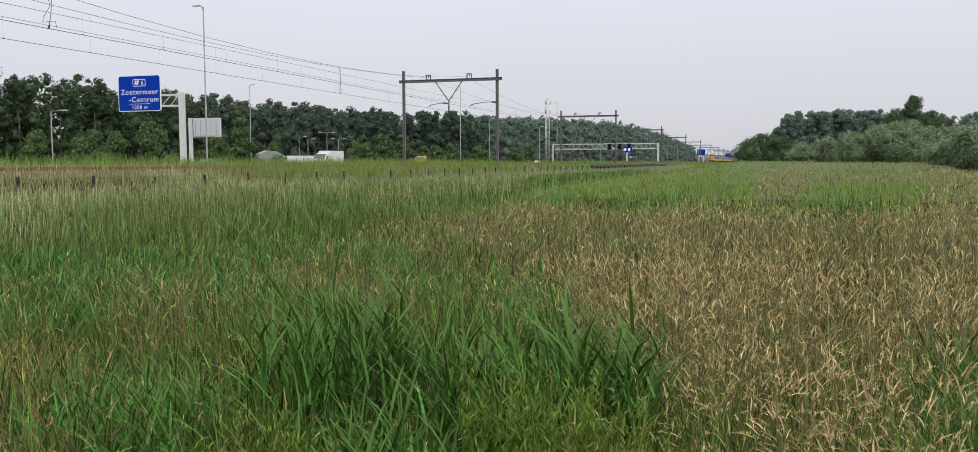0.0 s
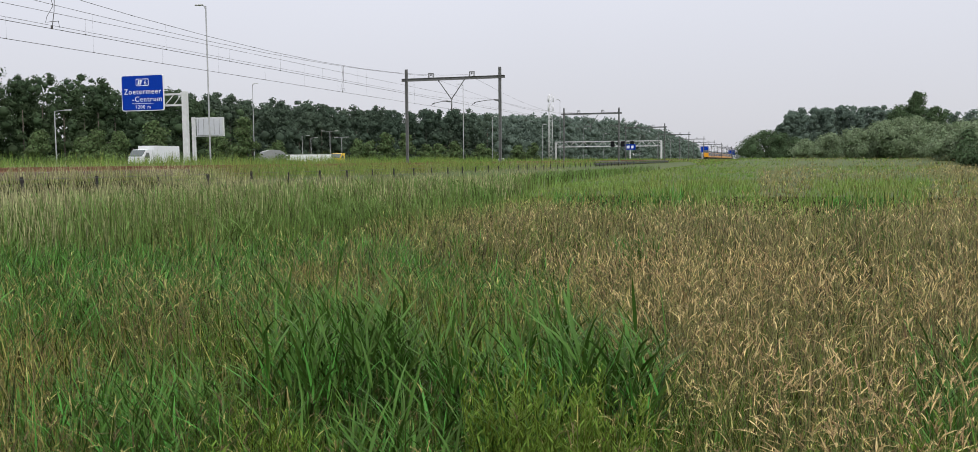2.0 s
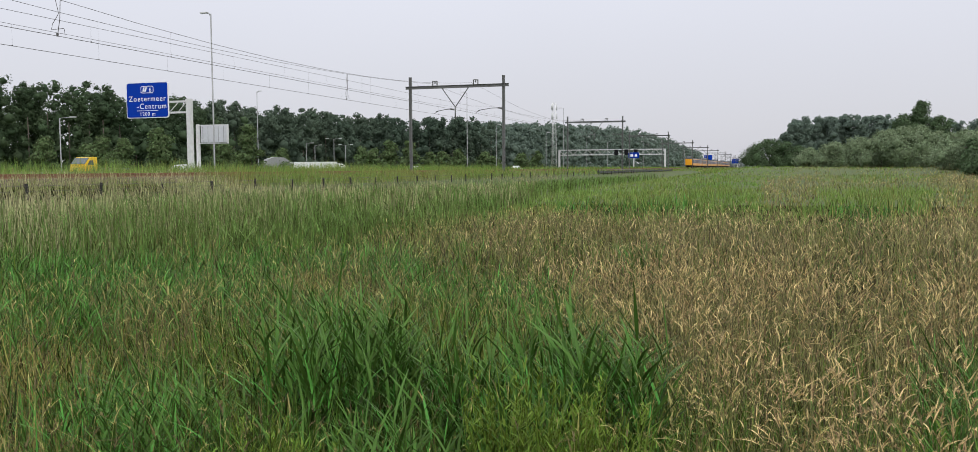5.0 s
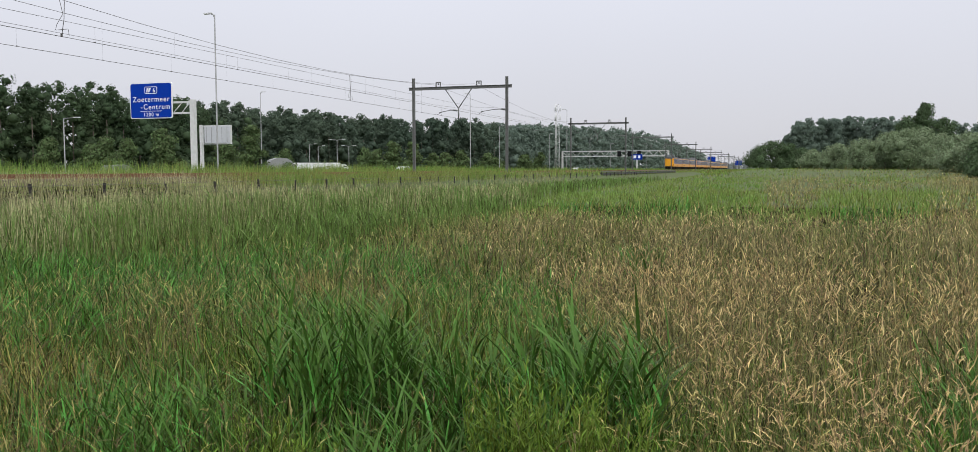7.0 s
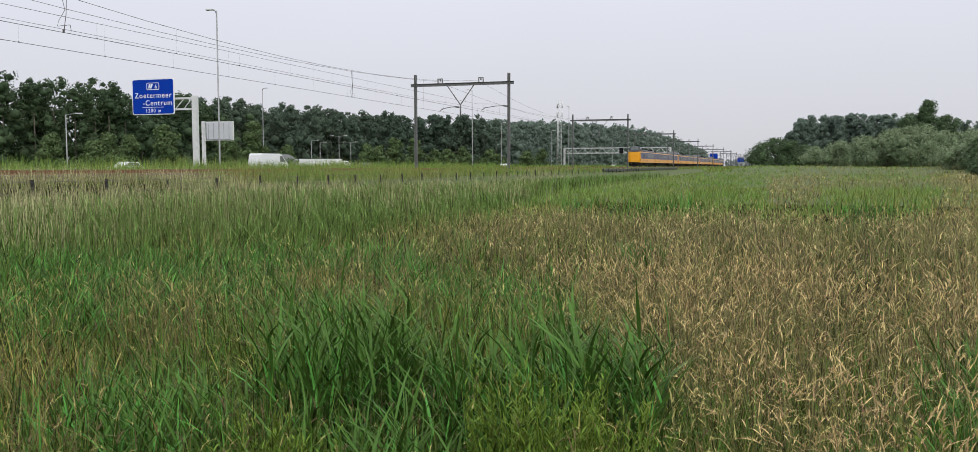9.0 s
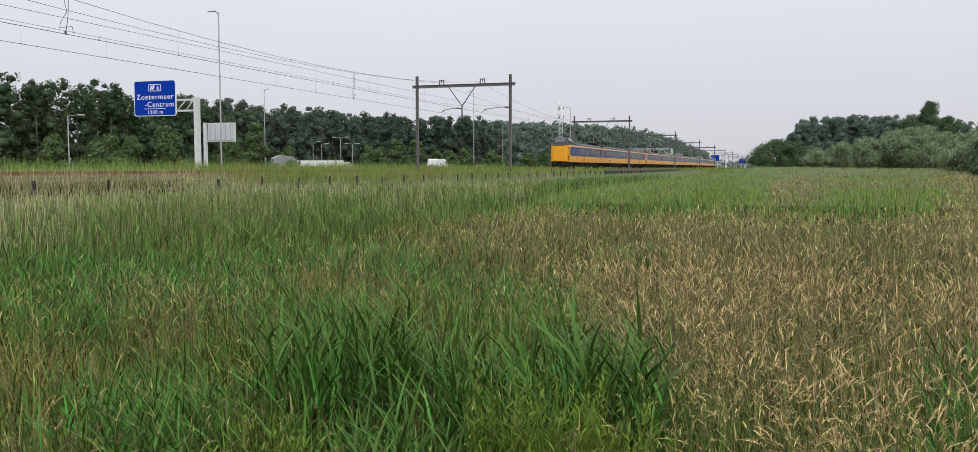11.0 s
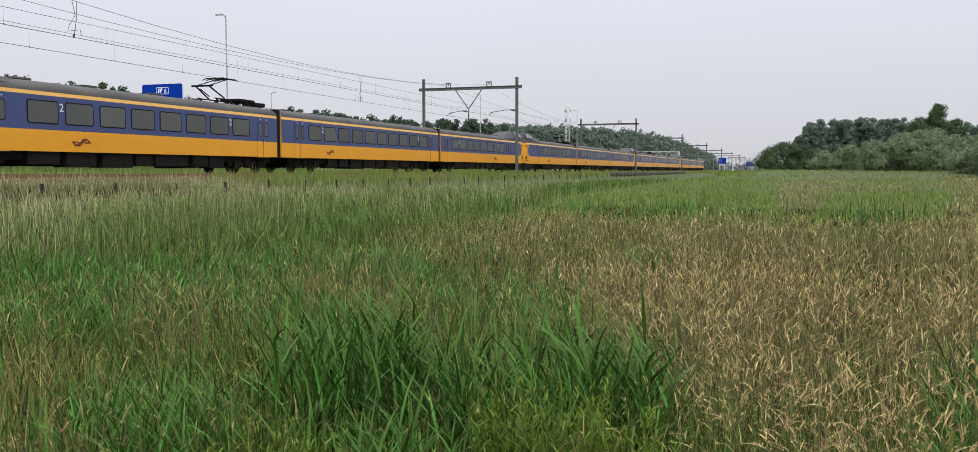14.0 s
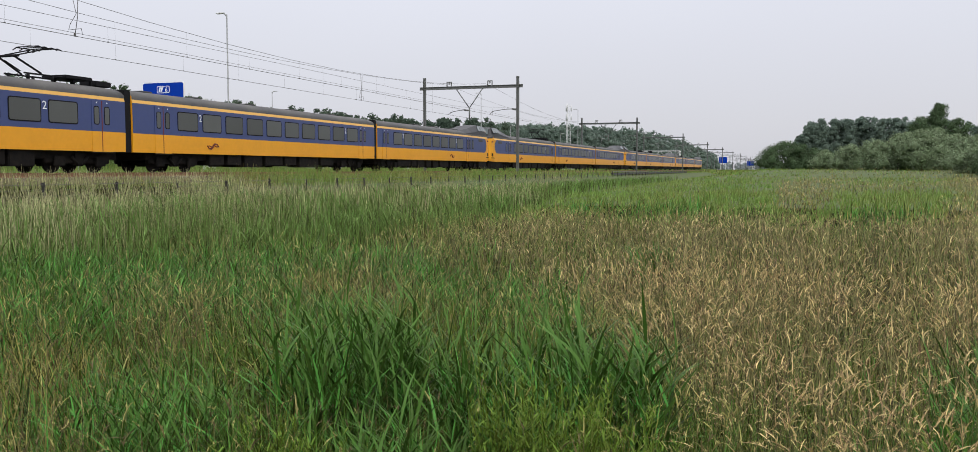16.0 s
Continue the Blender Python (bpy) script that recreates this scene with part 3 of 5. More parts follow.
def end_car(unit, seed):
    """A driving car: rounded nose at s = -1.3, flat end at s = 25.6, raised cab over the nose."""
    bm = bmesh.new()
    shell(bm, [(-0.2, HALF - 0.01, 0.98, 3.55, 3.9), (8, HALF, 0.98, 3.55, 4.05), (24.8, HALF, 0.98, 3.55, 4.05), (25.6, HALF, 0.98, 3.55, 4.02)])
    car = part("carriage", bm, [M_YELLOW, M_TRAINBLUE, M_STRIPE, M_ROOF, M_UNDER], unit, "yellow and blue driving car with a raised cab")
    # all-yellow nose, rounded in plan to a blunt front
    bm = bmesh.new()
    rings = []
    for s, w, z0, z1 in ((-1.26, 0.62, 1.12, 3.36), (-1.2, 0.95, 1.09, 3.40), (-1.05, 1.18, 1.06, 3.44), (-0.75, 1.33, 1.03, 3.48), (-0.19, HALF, 0.97, 3.53)):
        c = 0.06
        rings.append([(w - c, s, z0), (w, s, z0 + c), (w, s, 2.2), (w - 0.01, s, 3.0), (w - 0.03, s, z1 - c), (w - 0.1, s, z1), (-w + 0.1, s, z1), (-w + 0.03, s, z1 - c), (-w + 0.01, s, 3.0), (-w, s, 2.2), (-w, s, z0 + c), (-w + c, s, z0)])
    loft(bm, rings, smooth=False)
    part("nose", bm, M_YELLOW, car, "yellow rounded train front")
    # yellow sweep round the front end of the blue band
    for side in (1, -1):
        bm = bmesh.new()
        x = side * (HALF + 0.014)
        arc = [(0.85 - 0.85 * math.sin(radians(a)) ** 0.75, 2.63 + 0.73 * math.cos(radians(a))) for a in range(0, 181, 12)]
        for a, b in zip(arc, arc[1:]):
            lo = [bm.verts.new((x, s, z)) for s, z in ((-0.2, a[1]), a, b, (-0.2, b[1]))]
            bm.faces.new(lo)
        bmesh.ops.remove_doubles(bm, verts=bm.verts, dist=0.0005)
        part("nose_side", bm, M_YELLOW, car)
    # raised cab with windscreen and sloping fairing behind
    bm = bmesh.new()
    def cabring(s, w, z):
        zb = 3.50
        return [(w, s, zb), (w * 0.98, s, zb + (z - zb) * 0.42), (w * 0.66, s, z - 0.05), (w * 0.3, s, z), (-w * 0.3, s, z), (-w * 0.66, s, z - 0.05), (-w * 0.98, s, zb + (z - zb) * 0.42), (-w, s, zb)]
    rows = [(-1.22, 0.7, 3.52), (-1.0, 1.15, 3.66), (-0.62, 1.33, 3.84), (-0.12, 1.33, 4.58), (0.4, 1.36, 4.74), (1.6, 1.38, 4.74), (2.6, 1.38, 4.62), (4.3, 1.38, 4.32), (6.0, 1.36, 4.1), (6.8, 1.3, 4.0)]
    loft(bm, [cabring(*r) for r in rows], smooth=False)
    part("cab_fairing", bm, M_CABGREY, car, "dark grey raised cab roof")
    def pane_of(name, q, off):
        bm = bmesh.new()
        a = [bm.verts.new(p) for p in q]
        b = [bm.verts.new((p[0] + off[0], p[1] + off[1], p[2] + off[2])) for p in q]
        for k in range(4):
            bm.faces.new((a[k], a[(k + 1) % 4], b[(k + 1) % 4], b[k]))
        bm.faces.new(b)
        part(name, bm, M_CABGLASS, car)
    for x0, x1 in ((-0.84, -0.04), (0.04, 0.84)):
        pane_of("windscreen", [(x0, -0.61, 3.9), (x1, -0.61, 3.9), (x1 * 0.93, -0.2, 4.5), (x0 * 0.93, -0.2, 4.5)], (0, -0.03, 0.03))
    for side in (1, -1):
        for a, b, c, d in ((-0.22, 0.12, 0.5, 0.55), (0.65, 0.6, 1.15, 1.3), (1.4, 1.25, 1.8, 2.35)):
            pane_of("cab_side_window", [(side * 1.335, a, 4.07), (side * 1.335, d, 4.07), (side * 0.96, c, 4.62), (side * 0.96, b, 4.62)], (side * 0.035, 0, 0.025))
    # buffer beam and skirt
    bm = bmesh.new()
    loft(bm, [[(-w, s, 0.32), (w, s, 0.32), (w * 1.02, s, 1.1), (-w * 1.02, s, 1.1)] for s, w in ((-0.95, 0.95), (-0.6, 1.2), (0.6, 1.34), (2.2, 1.36))], smooth=False)
    box(bm, -0.22, 0.22, -1.5, -0.9, 0.75, 1.05, 0, 0.04)
    loft(bm, [[(-w, s, 0.2), (w, s, 0.2), (w, s, 0.5), (-w, s, 0.5)] for s, w in ((-1.4, 0.7), (-1.15, 1.08), (0.3, 1.3), (1.4, 1.33))], smooth=False)
    part("front_skirt", bm, M_UNDER, car, "black front skirt and coupler")
    for x in (-0.6, 0.6):
        bm = bmesh.new()
        tube(bm, [(x, -1.15, 0.8), (x, -0.9, 0.8)], 0.11, sides=10)
        part("coupler_head", bm, M_DARKSTEEL, car)
    for side in (1, -1):
        for s, z, h in ((-0.6, 3.05, 0.15), (-0.6, 1.56, 0.32)):
            bm = bmesh.new()
            x0 = side * 1.36
            box(bm, x0 - 0.05, x0 + 0.05, s - 0.17, s + 0.17, z, z + h, 0, 0.03)
            part("marker_light", bm, M_DOORLINE if h < 0.2 else M_BLACK, car)
        bm = bmesh.new()
        box(bm, side * 1.38 - 0.06, side * 1.38 + 0.06, -0.8, 0.1, 1.36, 1.43)
        part("step", bm, M_UNDER, car)
        bm = bmesh.new()
        panel(bm, 1.2, 2.4, 2.98, 3.25, side, 0.012, 0, 0.03)
        part("grille", bm, M_ROOF, car)
    bm = bmesh.new()
    for a in (5.2, 7.2, 11, 15.5):
        box(bm, -0.5, 0.5, a, a + 0.9, 4.03, 4.14, 0, 0.03)
    part("roof_vent", bm, M_ROOF, car)
    window(car, 3.95, 4.3, 2.25, 3.05)
    door(car, 5.35)
    for k in range(8):
        window(car, 6.95 + 2.02 * k, 8.5 + 2.02 * k)
    door(car, 24.1)
    numeral(car, 8.72)
    numeral(car, 20.85)
    arrow_mark(car, 9.8)
    bogie(car, 4.2)
    bogie(car, 23.0)
    underframe(car, 2.2, 25.4, seed)
    return car


def mid_car(unit):
    bm = bmesh.new()
    shell(bm, [(0.25, HALF, 0.98, 3.55, 4.02), (1.1, HALF, 0.98, 3.55, 4.05), (25.3, HALF, 0.98, 3.55, 4.05), (26.15, HALF, 0.98, 3.55, 4.02)])
    car = part("carriage", bm, [M_YELLOW, M_TRAINBLUE, M_STRIPE, M_ROOF, M_UNDER], unit, "yellow and blue middle carriage")
    car.location = (0, 25.85, 0)
    door(car, 2.4)
    door(car, 24.2)
    for k in range(10):
        window(car, 3.55 + 2.03 * k, 5.1 + 2.03 * k)
    numeral(car, 5.35)
    numeral(car, 21.55)
    arrow_mark(car, 6.4)
    bm = bmesh.new()
    for a in (2, 6, 11, 16, 21):
        box(bm, -0.5, 0.5, a, a + 0.8, 4.03, 4.12, 0, 0.03)
    part("roof_vent", bm, M_ROOF, car)
    bogie(car, 3.6)
    bogie(car, 22.8)
    underframe(car, 1.5, 25, 21)
    return car


def train_unit():
    u = empty("train", TRACK_FAR, 0, RAIL, "yellow and blue electric three-car train with a raised cab", "train", "coupled train units")
    a = end_car(u, 11)
    b = mid_car(u)
    c = end_car(u, 12)
    c.matrix_basis = pose(0, 78.1, 0, 0, 0, 180)
    pantograph(a, 22.2)
    for s in (25.85, 52.25):
        bm = bmesh.new()
        box(bm, -1.36, 1.36, s - 0.26, s + 0.26, 0.95, 3.95, 0, 0.05)
        part("gangway", bm, M_BLACK, u, "black rubber gangway bellows")
    return u


TRAIN = train_unit()
TRAINS = [TRAIN] + [copy_thing(TRAIN, pose(TRACK_FAR, 80.9 * k, RAIL)) for k in (1, 2, 3)]
# seconds and how far the leading nose still is along the track
NOSE = [(0, 556), (0.75, 526), (1.5, 496), (2.5, 455), (3.5, 415), (4.9, 357.3), (6.3, 302), (7.75, 247.6), (9.2, 194), (10.25, 155), (11.3, 117), (11.9, 95.6), (12.5, 74.4), (13.05, 54.8), (13.6, 35.2), (14.0, 21.1), (14.3, 10.6), (14.4, 8.0), (14.5, 8.0), (16.0, 8.0)]

# ---- vegetation ----
RNG = np.random.default_rng(7)


def wavy(x, y, s, k):
    """Smooth uneven pattern between about -1 and 1."""
    return (np.sin(x / s + 1.3 * k + 0.8 * np.sin(y / s * 0.7 + k)) + np.sin(y / s * 1.13 + 2.1 * k + 0.9 * np.sin(x / s * 0.6 + 2 * k)) + 0.6 * np.sin((x + y) / s * 2.3 + k)) / 2.6


def scatter(n, d0, d1, a0=-17, a1=54, power=1.0):
    """n places in a fan of ground round the viewpoint, denser towards the middle for a higher power."""
    u = RNG.uniform(0, 1, n)
    d = (d0 ** (2 / power) + u * (d1 ** (2 / power) - d0 ** (2 / power))) ** (power / 2)
    a = np.radians(RNG.uniform(a0, a1, n))
    return -d * np.sin(a), d * np.cos(a)


def strips(base, length, width, tilt, droop, phi, face, segs=3, tip=0.08, belly=0.0):
    """Curved tapering leaf strips: start, length, width, first tilt from upright, droop, heading and facing of each."""
    n = len(length)
    u = np.linspace(0, 1, segs + 1)[None, :]
    L, T, D = length[:, None], tilt[:, None], droop[:, None]
    up = L * (u * np.cos(T) - D * u * u * 0.6)
    out = L * (u * np.sin(T) + D * u * u * 0.7)
    c, s = np.cos(phi)[:, None], np.sin(phi)[:, None]
    P = np.stack([base[:, 0:1] + out * c, base[:, 1:2] + out * s, base[:, 2:3] + up], -1)
    w = width[:, None] * 0.5 * np.maximum(tip, (1 - u ** 2.2) * (1 - belly + belly * np.minimum(1, 4 * u)))
    side = np.stack([np.cos(face), np.sin(face), np.zeros(n)], -1)[:, None, :]
    V = np.stack([P - side * w[..., None], P + side * w[..., None]], 2).reshape(n, 2 * segs + 2, 3)
    q = np.arange(segs)[:, None] * 2 + np.array([0, 1, 3, 2])[None, :]
    F = (np.arange(n) * (segs + 1) * 2)[:, None, None] + q[None]
    return V.reshape(-1, 3), F.reshape(-1, 4), P[:, -1], np.stack([(P[:, -1] - P[:, -2])], 0)[0]


def join(parts):
    vs, fs, o = [], [], 0
    for v, f in parts:
        vs.append(v), fs.append(f + o)
        o += len(v)
    return np.concatenate(vs), np.concatenate(fs)


def heads(tip, way, length, width, spikes, cross=2, segs=3):
    """Feathery nodding seed heads at the stalks' tips: crossed spindles with spikelets standing off them."""
    n = len(tip)
    way = way / np.linalg.norm(way, axis=1, keepdims=True)
    phi = np.arctan2(way[:, 1], way[:, 0])
    tilt = np.arccos(np.clip(way[:, 2], -1, 1))
    out = []
    dr = RNG.uniform(0.05, 1.0, n)
    f = RNG.uniform(0, np.pi, n)
    for k in range(cross):
        out.append(strips(tip, length, width * 0.62, tilt, dr, phi, f + k * np.pi / 2, segs, 0.12, 0.8)[:2])
    if spikes:
        u = RNG.uniform(0.03, 0.95, (n, spikes))
        L = length[:, None]
        up = L * (u * np.cos(tilt)[:, None] - dr[:, None] * u * u * 0.6)
        ot = L * (u * np.sin(tilt)[:, None] + dr[:, None] * u * u * 0.7)
        P = np.stack([tip[:, 0:1] + ot * np.cos(phi)[:, None], tip[:, 1:2] + ot * np.sin(phi)[:, None], tip[:, 2:3] + up], -1).reshape(-1, 3)
        m = len(P)
        ln = (width[:, None] * RNG.uniform(0.5, 1.3, (n, spikes)) * (1.1 - u)).ravel() + 0.004
        out.append(strips(P, ln, ln * 0.33 + 0.0012, RNG.uniform(0.2, 1.0, m), RNG.uniform(0, 0.2, m), RNG.uniform(0, 6.28, m), RNG.uniform(0, 6.28, m), 1, 0.35)[:2])
    return join(out)


def on_ground(x, y):
    return np.stack([x, y, gz(x, y) - 0.03], -1)


def tufts(n, d0, d1, per, r):
    """Places gathered in tufts, with gaps between: place, outward heading, and one number for each tuft."""
    cx, cy = scatter(n // per, d0, d1)
    ph = RNG.uniform(0, 6.28, (len(cx), per))
    o = r * np.sqrt(RNG.uniform(0, 1, (len(cx), per)))
    own = np.repeat(RNG.uniform(0, 1, len(cx)), per)
    return (cx[:, None] + o * np.cos(ph)).ravel(), (cy[:, None] + o * np.sin(ph)).ravel(), ph.ravel() + RNG.normal(0, 0.5, ph.size), own


def turf(x, y, h, w, segs=3, lean=1.0, ph=None):
    """Arching blades: most stand, many lean over and bend, with the flat side turned up."""
    n = len(x)
    hh = h * RNG.uniform(0.55, 1.25, n)
    ph = RNG.uniform(0, 6.28, n) if ph is None else ph
    return strips(on_ground(x, y), hh, w * RNG.uniform(0.5, 1.35, n), np.abs(RNG.normal(0, 0.3, n)) * lean, RNG.uniform(0, 1, n) ** 1.6 * 0.95 * lean, ph, ph + np.pi / 2 + RNG.normal(0, 0.7, n), segs)[:2]


def straw_zone(x, y):
    """1 where the flowering straw-coloured grass stands."""
    left = np.interp(y, [0, 3.4, 4.6, 6.3, 10, 15, 21], [0.95, 0.75, 0.4, -0.55, -2.4, -4.4, -4.8])
    edge = 0.5 * wavy(x, y, 0.9, 1.0) + 0.4
    z = 1 / (1 + np.exp(-(x - left + edge * 0.7) / (0.06 * y + 0.05)))
    z = z * (1 / (1 + np.exp((y - 21 - 2 * wavy(x, y, 3, 2)) / 0.8)))
    z = z * np.where(y < 8, 1 / (1 + np.exp((x - 0.20 * y - 0.12) / 0.08)), 1)
    a = np.degrees(np.arctan2(-x, y))
    a = a + 0.9 * wavy(x, y, 5, 2)
    far = ((y > 36 + 4 * wavy(x, y, 2, 3)) & (y < 85) & (a > -2.4) & (a < 0.6)) * 0.75 + (y > 60) * (a < -1.5) * 0.45 * (wavy(x, y, 9, 3) > -0.6) + ((y > 18) & (a < -9.3 + wavy(x, y, 3, 1))) * 0.7
    return np.maximum(z, np.clip(far, 0, 0.9))


def dry_zone(x, y):
    """Drier brownish patches in the green field."""
    d, a = np.hypot(x, y), np.degrees(np.arctan2(-x, y))
    p1 = np.exp(-((d - 8.3 - 0.09 * (42 - a)) / 0.9) ** 2) * np.clip((a - 27) / 5, 0, 1) * (wavy(x, y, 0.8, 4) > -0.6)
    p2 = np.exp(-((d - 3.2) / 0.55) ** 2) * np.clip((a - 34) / 6, 0, 1)
    p3 = np.exp(-((d - 11.8) / 0.9) ** 2) * (a > 20) * (a < 31) * 0.9
    p4 = 0.35 * (wavy(x, y, 1.7, 9) > 0.45)
    return np.clip(p1 + p2 + p3 + p4, 0, 1)


def reed_zone(x, y):
    """1 in the reed bed along the ditch by the railway."""
    front = np.interp(y, [2, 9, 18, 30, 50, 80], [-9.8, -9.6, -8.2, -9.5, -12.5, -14])
    return (x < front + 0.9 * wavy(x, y, 1.3, 6)) & (x > -20.6)


def reed_plants(x, y, h, leaves, lw, ll, segs=4):
    """Reed stems with long arching blades set alternately up the stem."""
    n = len(x)
    b = on_ground(x, y)
    ph, tl, dr = RNG.uniform(0, 6.28, n), RNG.uniform(0.0, 0.22, n), RNG.uniform(0, 0.12, n)
    out = [strips(b, h, np.full(n, 0.007), tl, dr, ph, RNG.uniform(0, 6.28, n), 3, 0.5)[:2]]
    for k in range(leaves):
        u = (0.22 + 0.78 * (k + RNG.uniform(0, 0.9, n)) / leaves)[:, None]
        P = b + np.concatenate([h[:, None] * (u * np.sin(tl)[:, None] + dr[:, None] * u * u * 0.7) * np.stack([np.cos(ph), np.sin(ph)], -1), h[:, None] * (u * np.cos(tl)[:, None] - dr[:, None] * u * u * 0.6)], 1)
        a = RNG.normal(0.0, 1.2, n) + np.where(k % 2, 0.2, np.pi + 0.2)
        L = ll * RNG.uniform(0.6, 1.15, n)
        out.append(strips(P, L, lw * RNG.uniform(0.5, 1.15, n), RNG.uniform(0.15, 0.75, n), RNG.uniform(0.02, 0.6, n), a, a + np.pi / 2 + RNG.normal(0, 0.4, n), segs, 0.03, 0.5)[:2])
    return join(out)


def lush_zone(x, y):
    """1 where bright lush grass crowds out the rest."""
    d, a = np.hypot(x, y), np.degrees(np.arctan2(-x, y))
    near = np.exp(-((d - 5.8) / 1.1) ** 2) * np.clip((a - 37) / 4, 0, 1)
    edge = np.exp(-((d - 33) / 4.5) ** 2) * (a > 4.5) * (a < 13.5) + np.exp(-((d - 30) / 5) ** 2) * (a > -8.5) * (a < -3.2)
    return np.clip(near + edge, 0, 1)


def field():
    # green undergrowth, in rings that thin out with distance
    green, dry, faroff, lush = [], [], [], []
    for n, d0, d1, w, segs, h in ((50000, 1.6, 5, 0.0075, 3, 0.66), (52000, 5, 10, 0.0115, 3, 0.62), (56000, 10, 24, 0.019, 2, 0.62), (46000, 24, 60, 0.034, 2, 0.58), (52000, 60, 100, 0.05, 1, 0.42), (30000, 100, 180, 0.1, 1, 0.4)):
        x, y, ph, own = tufts(n, d0, d1, 14 if d0 < 20 else 6, 0.045 + 0.007 * d0)
        n = len(x)
        keep = (x > -20.6) & ~(reed_zone(x, y) & (RNG.uniform(0, 1, n) < 0.75)) & (RNG.uniform(0, 1, n) > 0.3 * straw_zone(x, y))
        x, y, ph, own = x[keep], y[keep], ph[keep], own[keep]
        lz = lush_zone(x, y)
        tuft = wavy(x, y, 0.22 + 0.035 * d0, 3)
        hh = h * (1 - 0.55 * np.clip((-15.5 - x) / 4, 0, 1)) * (0.86 + 0.3 * wavy(x, y, 0.6 + 0.05 * d0, 3) + 0.22 * tuft) * (1 - 0.15 * straw_zone(x, y)) * (1 + 0.25 * lz) * (0.72 + 0.5 * own ** 1.5)
        pick = np.where(RNG.uniform(0, 1, len(x)) < 0.5, (own * 7.3) % 1, RNG.uniform(0, 1, len(x)))
        isdry = pick < (0.12 if d0 < 20 else 0.05) + 0.75 * dry_zone(x, y) + (0.2 if d0 < 20 else 0.8) * straw_zone(x, y)
        islush = ~isdry & (RNG.uniform(0, 1, len(x)) < lz * 0.9 + 0.1 * (d0 < 20))
        for sel, lst, k in ((~isdry & ~islush, faroff if d0 > 20 else green, 1.0), (isdry, dry, 0.75), (islush, lush, 1.25)):
            lst.append(turf(x[sel], y[sel], hh[sel], w * k, segs, 1.35 if d0 < 9 else 1.0, ph[sel]))
    # the bank by the track and the far verge
    for n, x0, x1, y0, y1, w, h in ((13000, -24.9, -22.3, 4, 70, 0.016, 0.34), (9000, -25.2, -22.6, 33, 80, 0.02, 0.6), (7000, -24.6, -22.3, 70, 260, 0.05, 0.4), (9000, -22.3, -20.2, 4, 110, 0.014, 0.17), (24000, -48, -35, 18, 120, 0.035, 1.0), (12000, -50, -35, 120, 480, 0.12, 0.85), (4000, -24.6, -18, 260, 700, 0.25, 0.7)):
        x, y = RNG.uniform(x0, x1, n), RNG.uniform(y0, y1, n)
        sel = RNG.uniform(0, 1, n) < (0.06 if x0 < -30 else 0.22 + 0.3 * (wavy(x, y, 4, 8) > 0.2))
        hh = h * (0.9 + 0.4 * wavy(x, y, 2.5, 4)) * np.where((x > -25) & (x < -22.3) & (y > 32) & (y < 130) & (h < 0.5), 1.7, 1.0)
        faroff.append(turf(x[~sel], y[~sel], hh[~sel], w, 1, 0.6))
        dry.append(turf(x[sel], y[sel], hh[sel] * 1.1, w * 0.8, 1, 0.6))
    v, f = join(green)
    bulk("meadow_grass", v, f, M_GRASS, "tall dense green wild grass covering the field", "grass")
    v, f = join(lush)
    bulk("lush_grass", v, f, M_LUSH, "lush deep green broad grass blades in the field", "grass")
    v, f = join(faroff)
    bulk("far_meadow_grass", v, f, M_FARGRASS, "light green meadow grass in the distance", "grass")
    v, f = join(dry)
    bulk("dry_grass", v, f, M_DRYLEAF, "dry yellow-brown grass blades mixed into the field", "grass")

    # straw-coloured flowering grass: distance ring, head length and width, spikelets, stalk width
    stems, plumes, brown, fine = [], [], [], []
    for n, d0, d1, hl, hw, sp, sw, segs in ((13500, 1.7, 5, 0.085, 0.0125, 9, 0.0026, 3), (26000, 5, 10, 0.095, 0.0135, 3, 0.0035, 2), (36000, 10, 24, 0.12, 0.02, 0, 0.007, 2), (40000, 24, 80, 0.15, 0.048, 0, 0.014, 1), (20000, 60, 190, 0.16, 0.06, 0, 0.03, 1)):
        x, y, ph, own = tufts(n, d0, d1, 5, 0.05 + 0.008 * d0)
        n = len(x)
        p = np.clip(straw_zone(x, y) + 0.9 * dry_zone(x, y) * (d0 < 24) + 0.4 * (d0 < 12), 0, 1) * (1 - 0.75 * lush_zone(x, y))
        p = p * np.where((y < 6) & (straw_zone(x, y) < 0.4), 0.42, 1.0)
        p = p * np.clip(0.68 + 0.6 * wavy(x, y, 0.3 + 0.04 * d0, 17), 0.15, 1)
        keep = (RNG.uniform(0, 1, n) < p) & ~reed_zone(x, y) & (x > -20)
        x, y, ph = x[keep], y[keep], ph[keep]
        n = len(x)
        zone = straw_zone(x, y)
        h = (0.62 + 0.2 * zone - 0.15 * (d0 > 20)) * RNG.uniform(0.7, 1.22, n) * (1 + 0.14 * wavy(x, y, 0.7, 7))
        v, f, tip, way = strips(on_ground(x, y), h, np.full(n, sw), np.abs(RNG.normal(0, 0.2, n)), RNG.uniform(0, 0.75, n) ** 1.5, ph, RNG.uniform(0, 6.28, n), segs, 0.6)
        stems.append((v, f))
        dark = RNG.uniform(0, 1, n) < 0.1 + 0.3 * (wavy(x, y, 1.6, 12) > 0.25) + 0.06 * (zone < 0.3) + 0.08 * (y > 7)
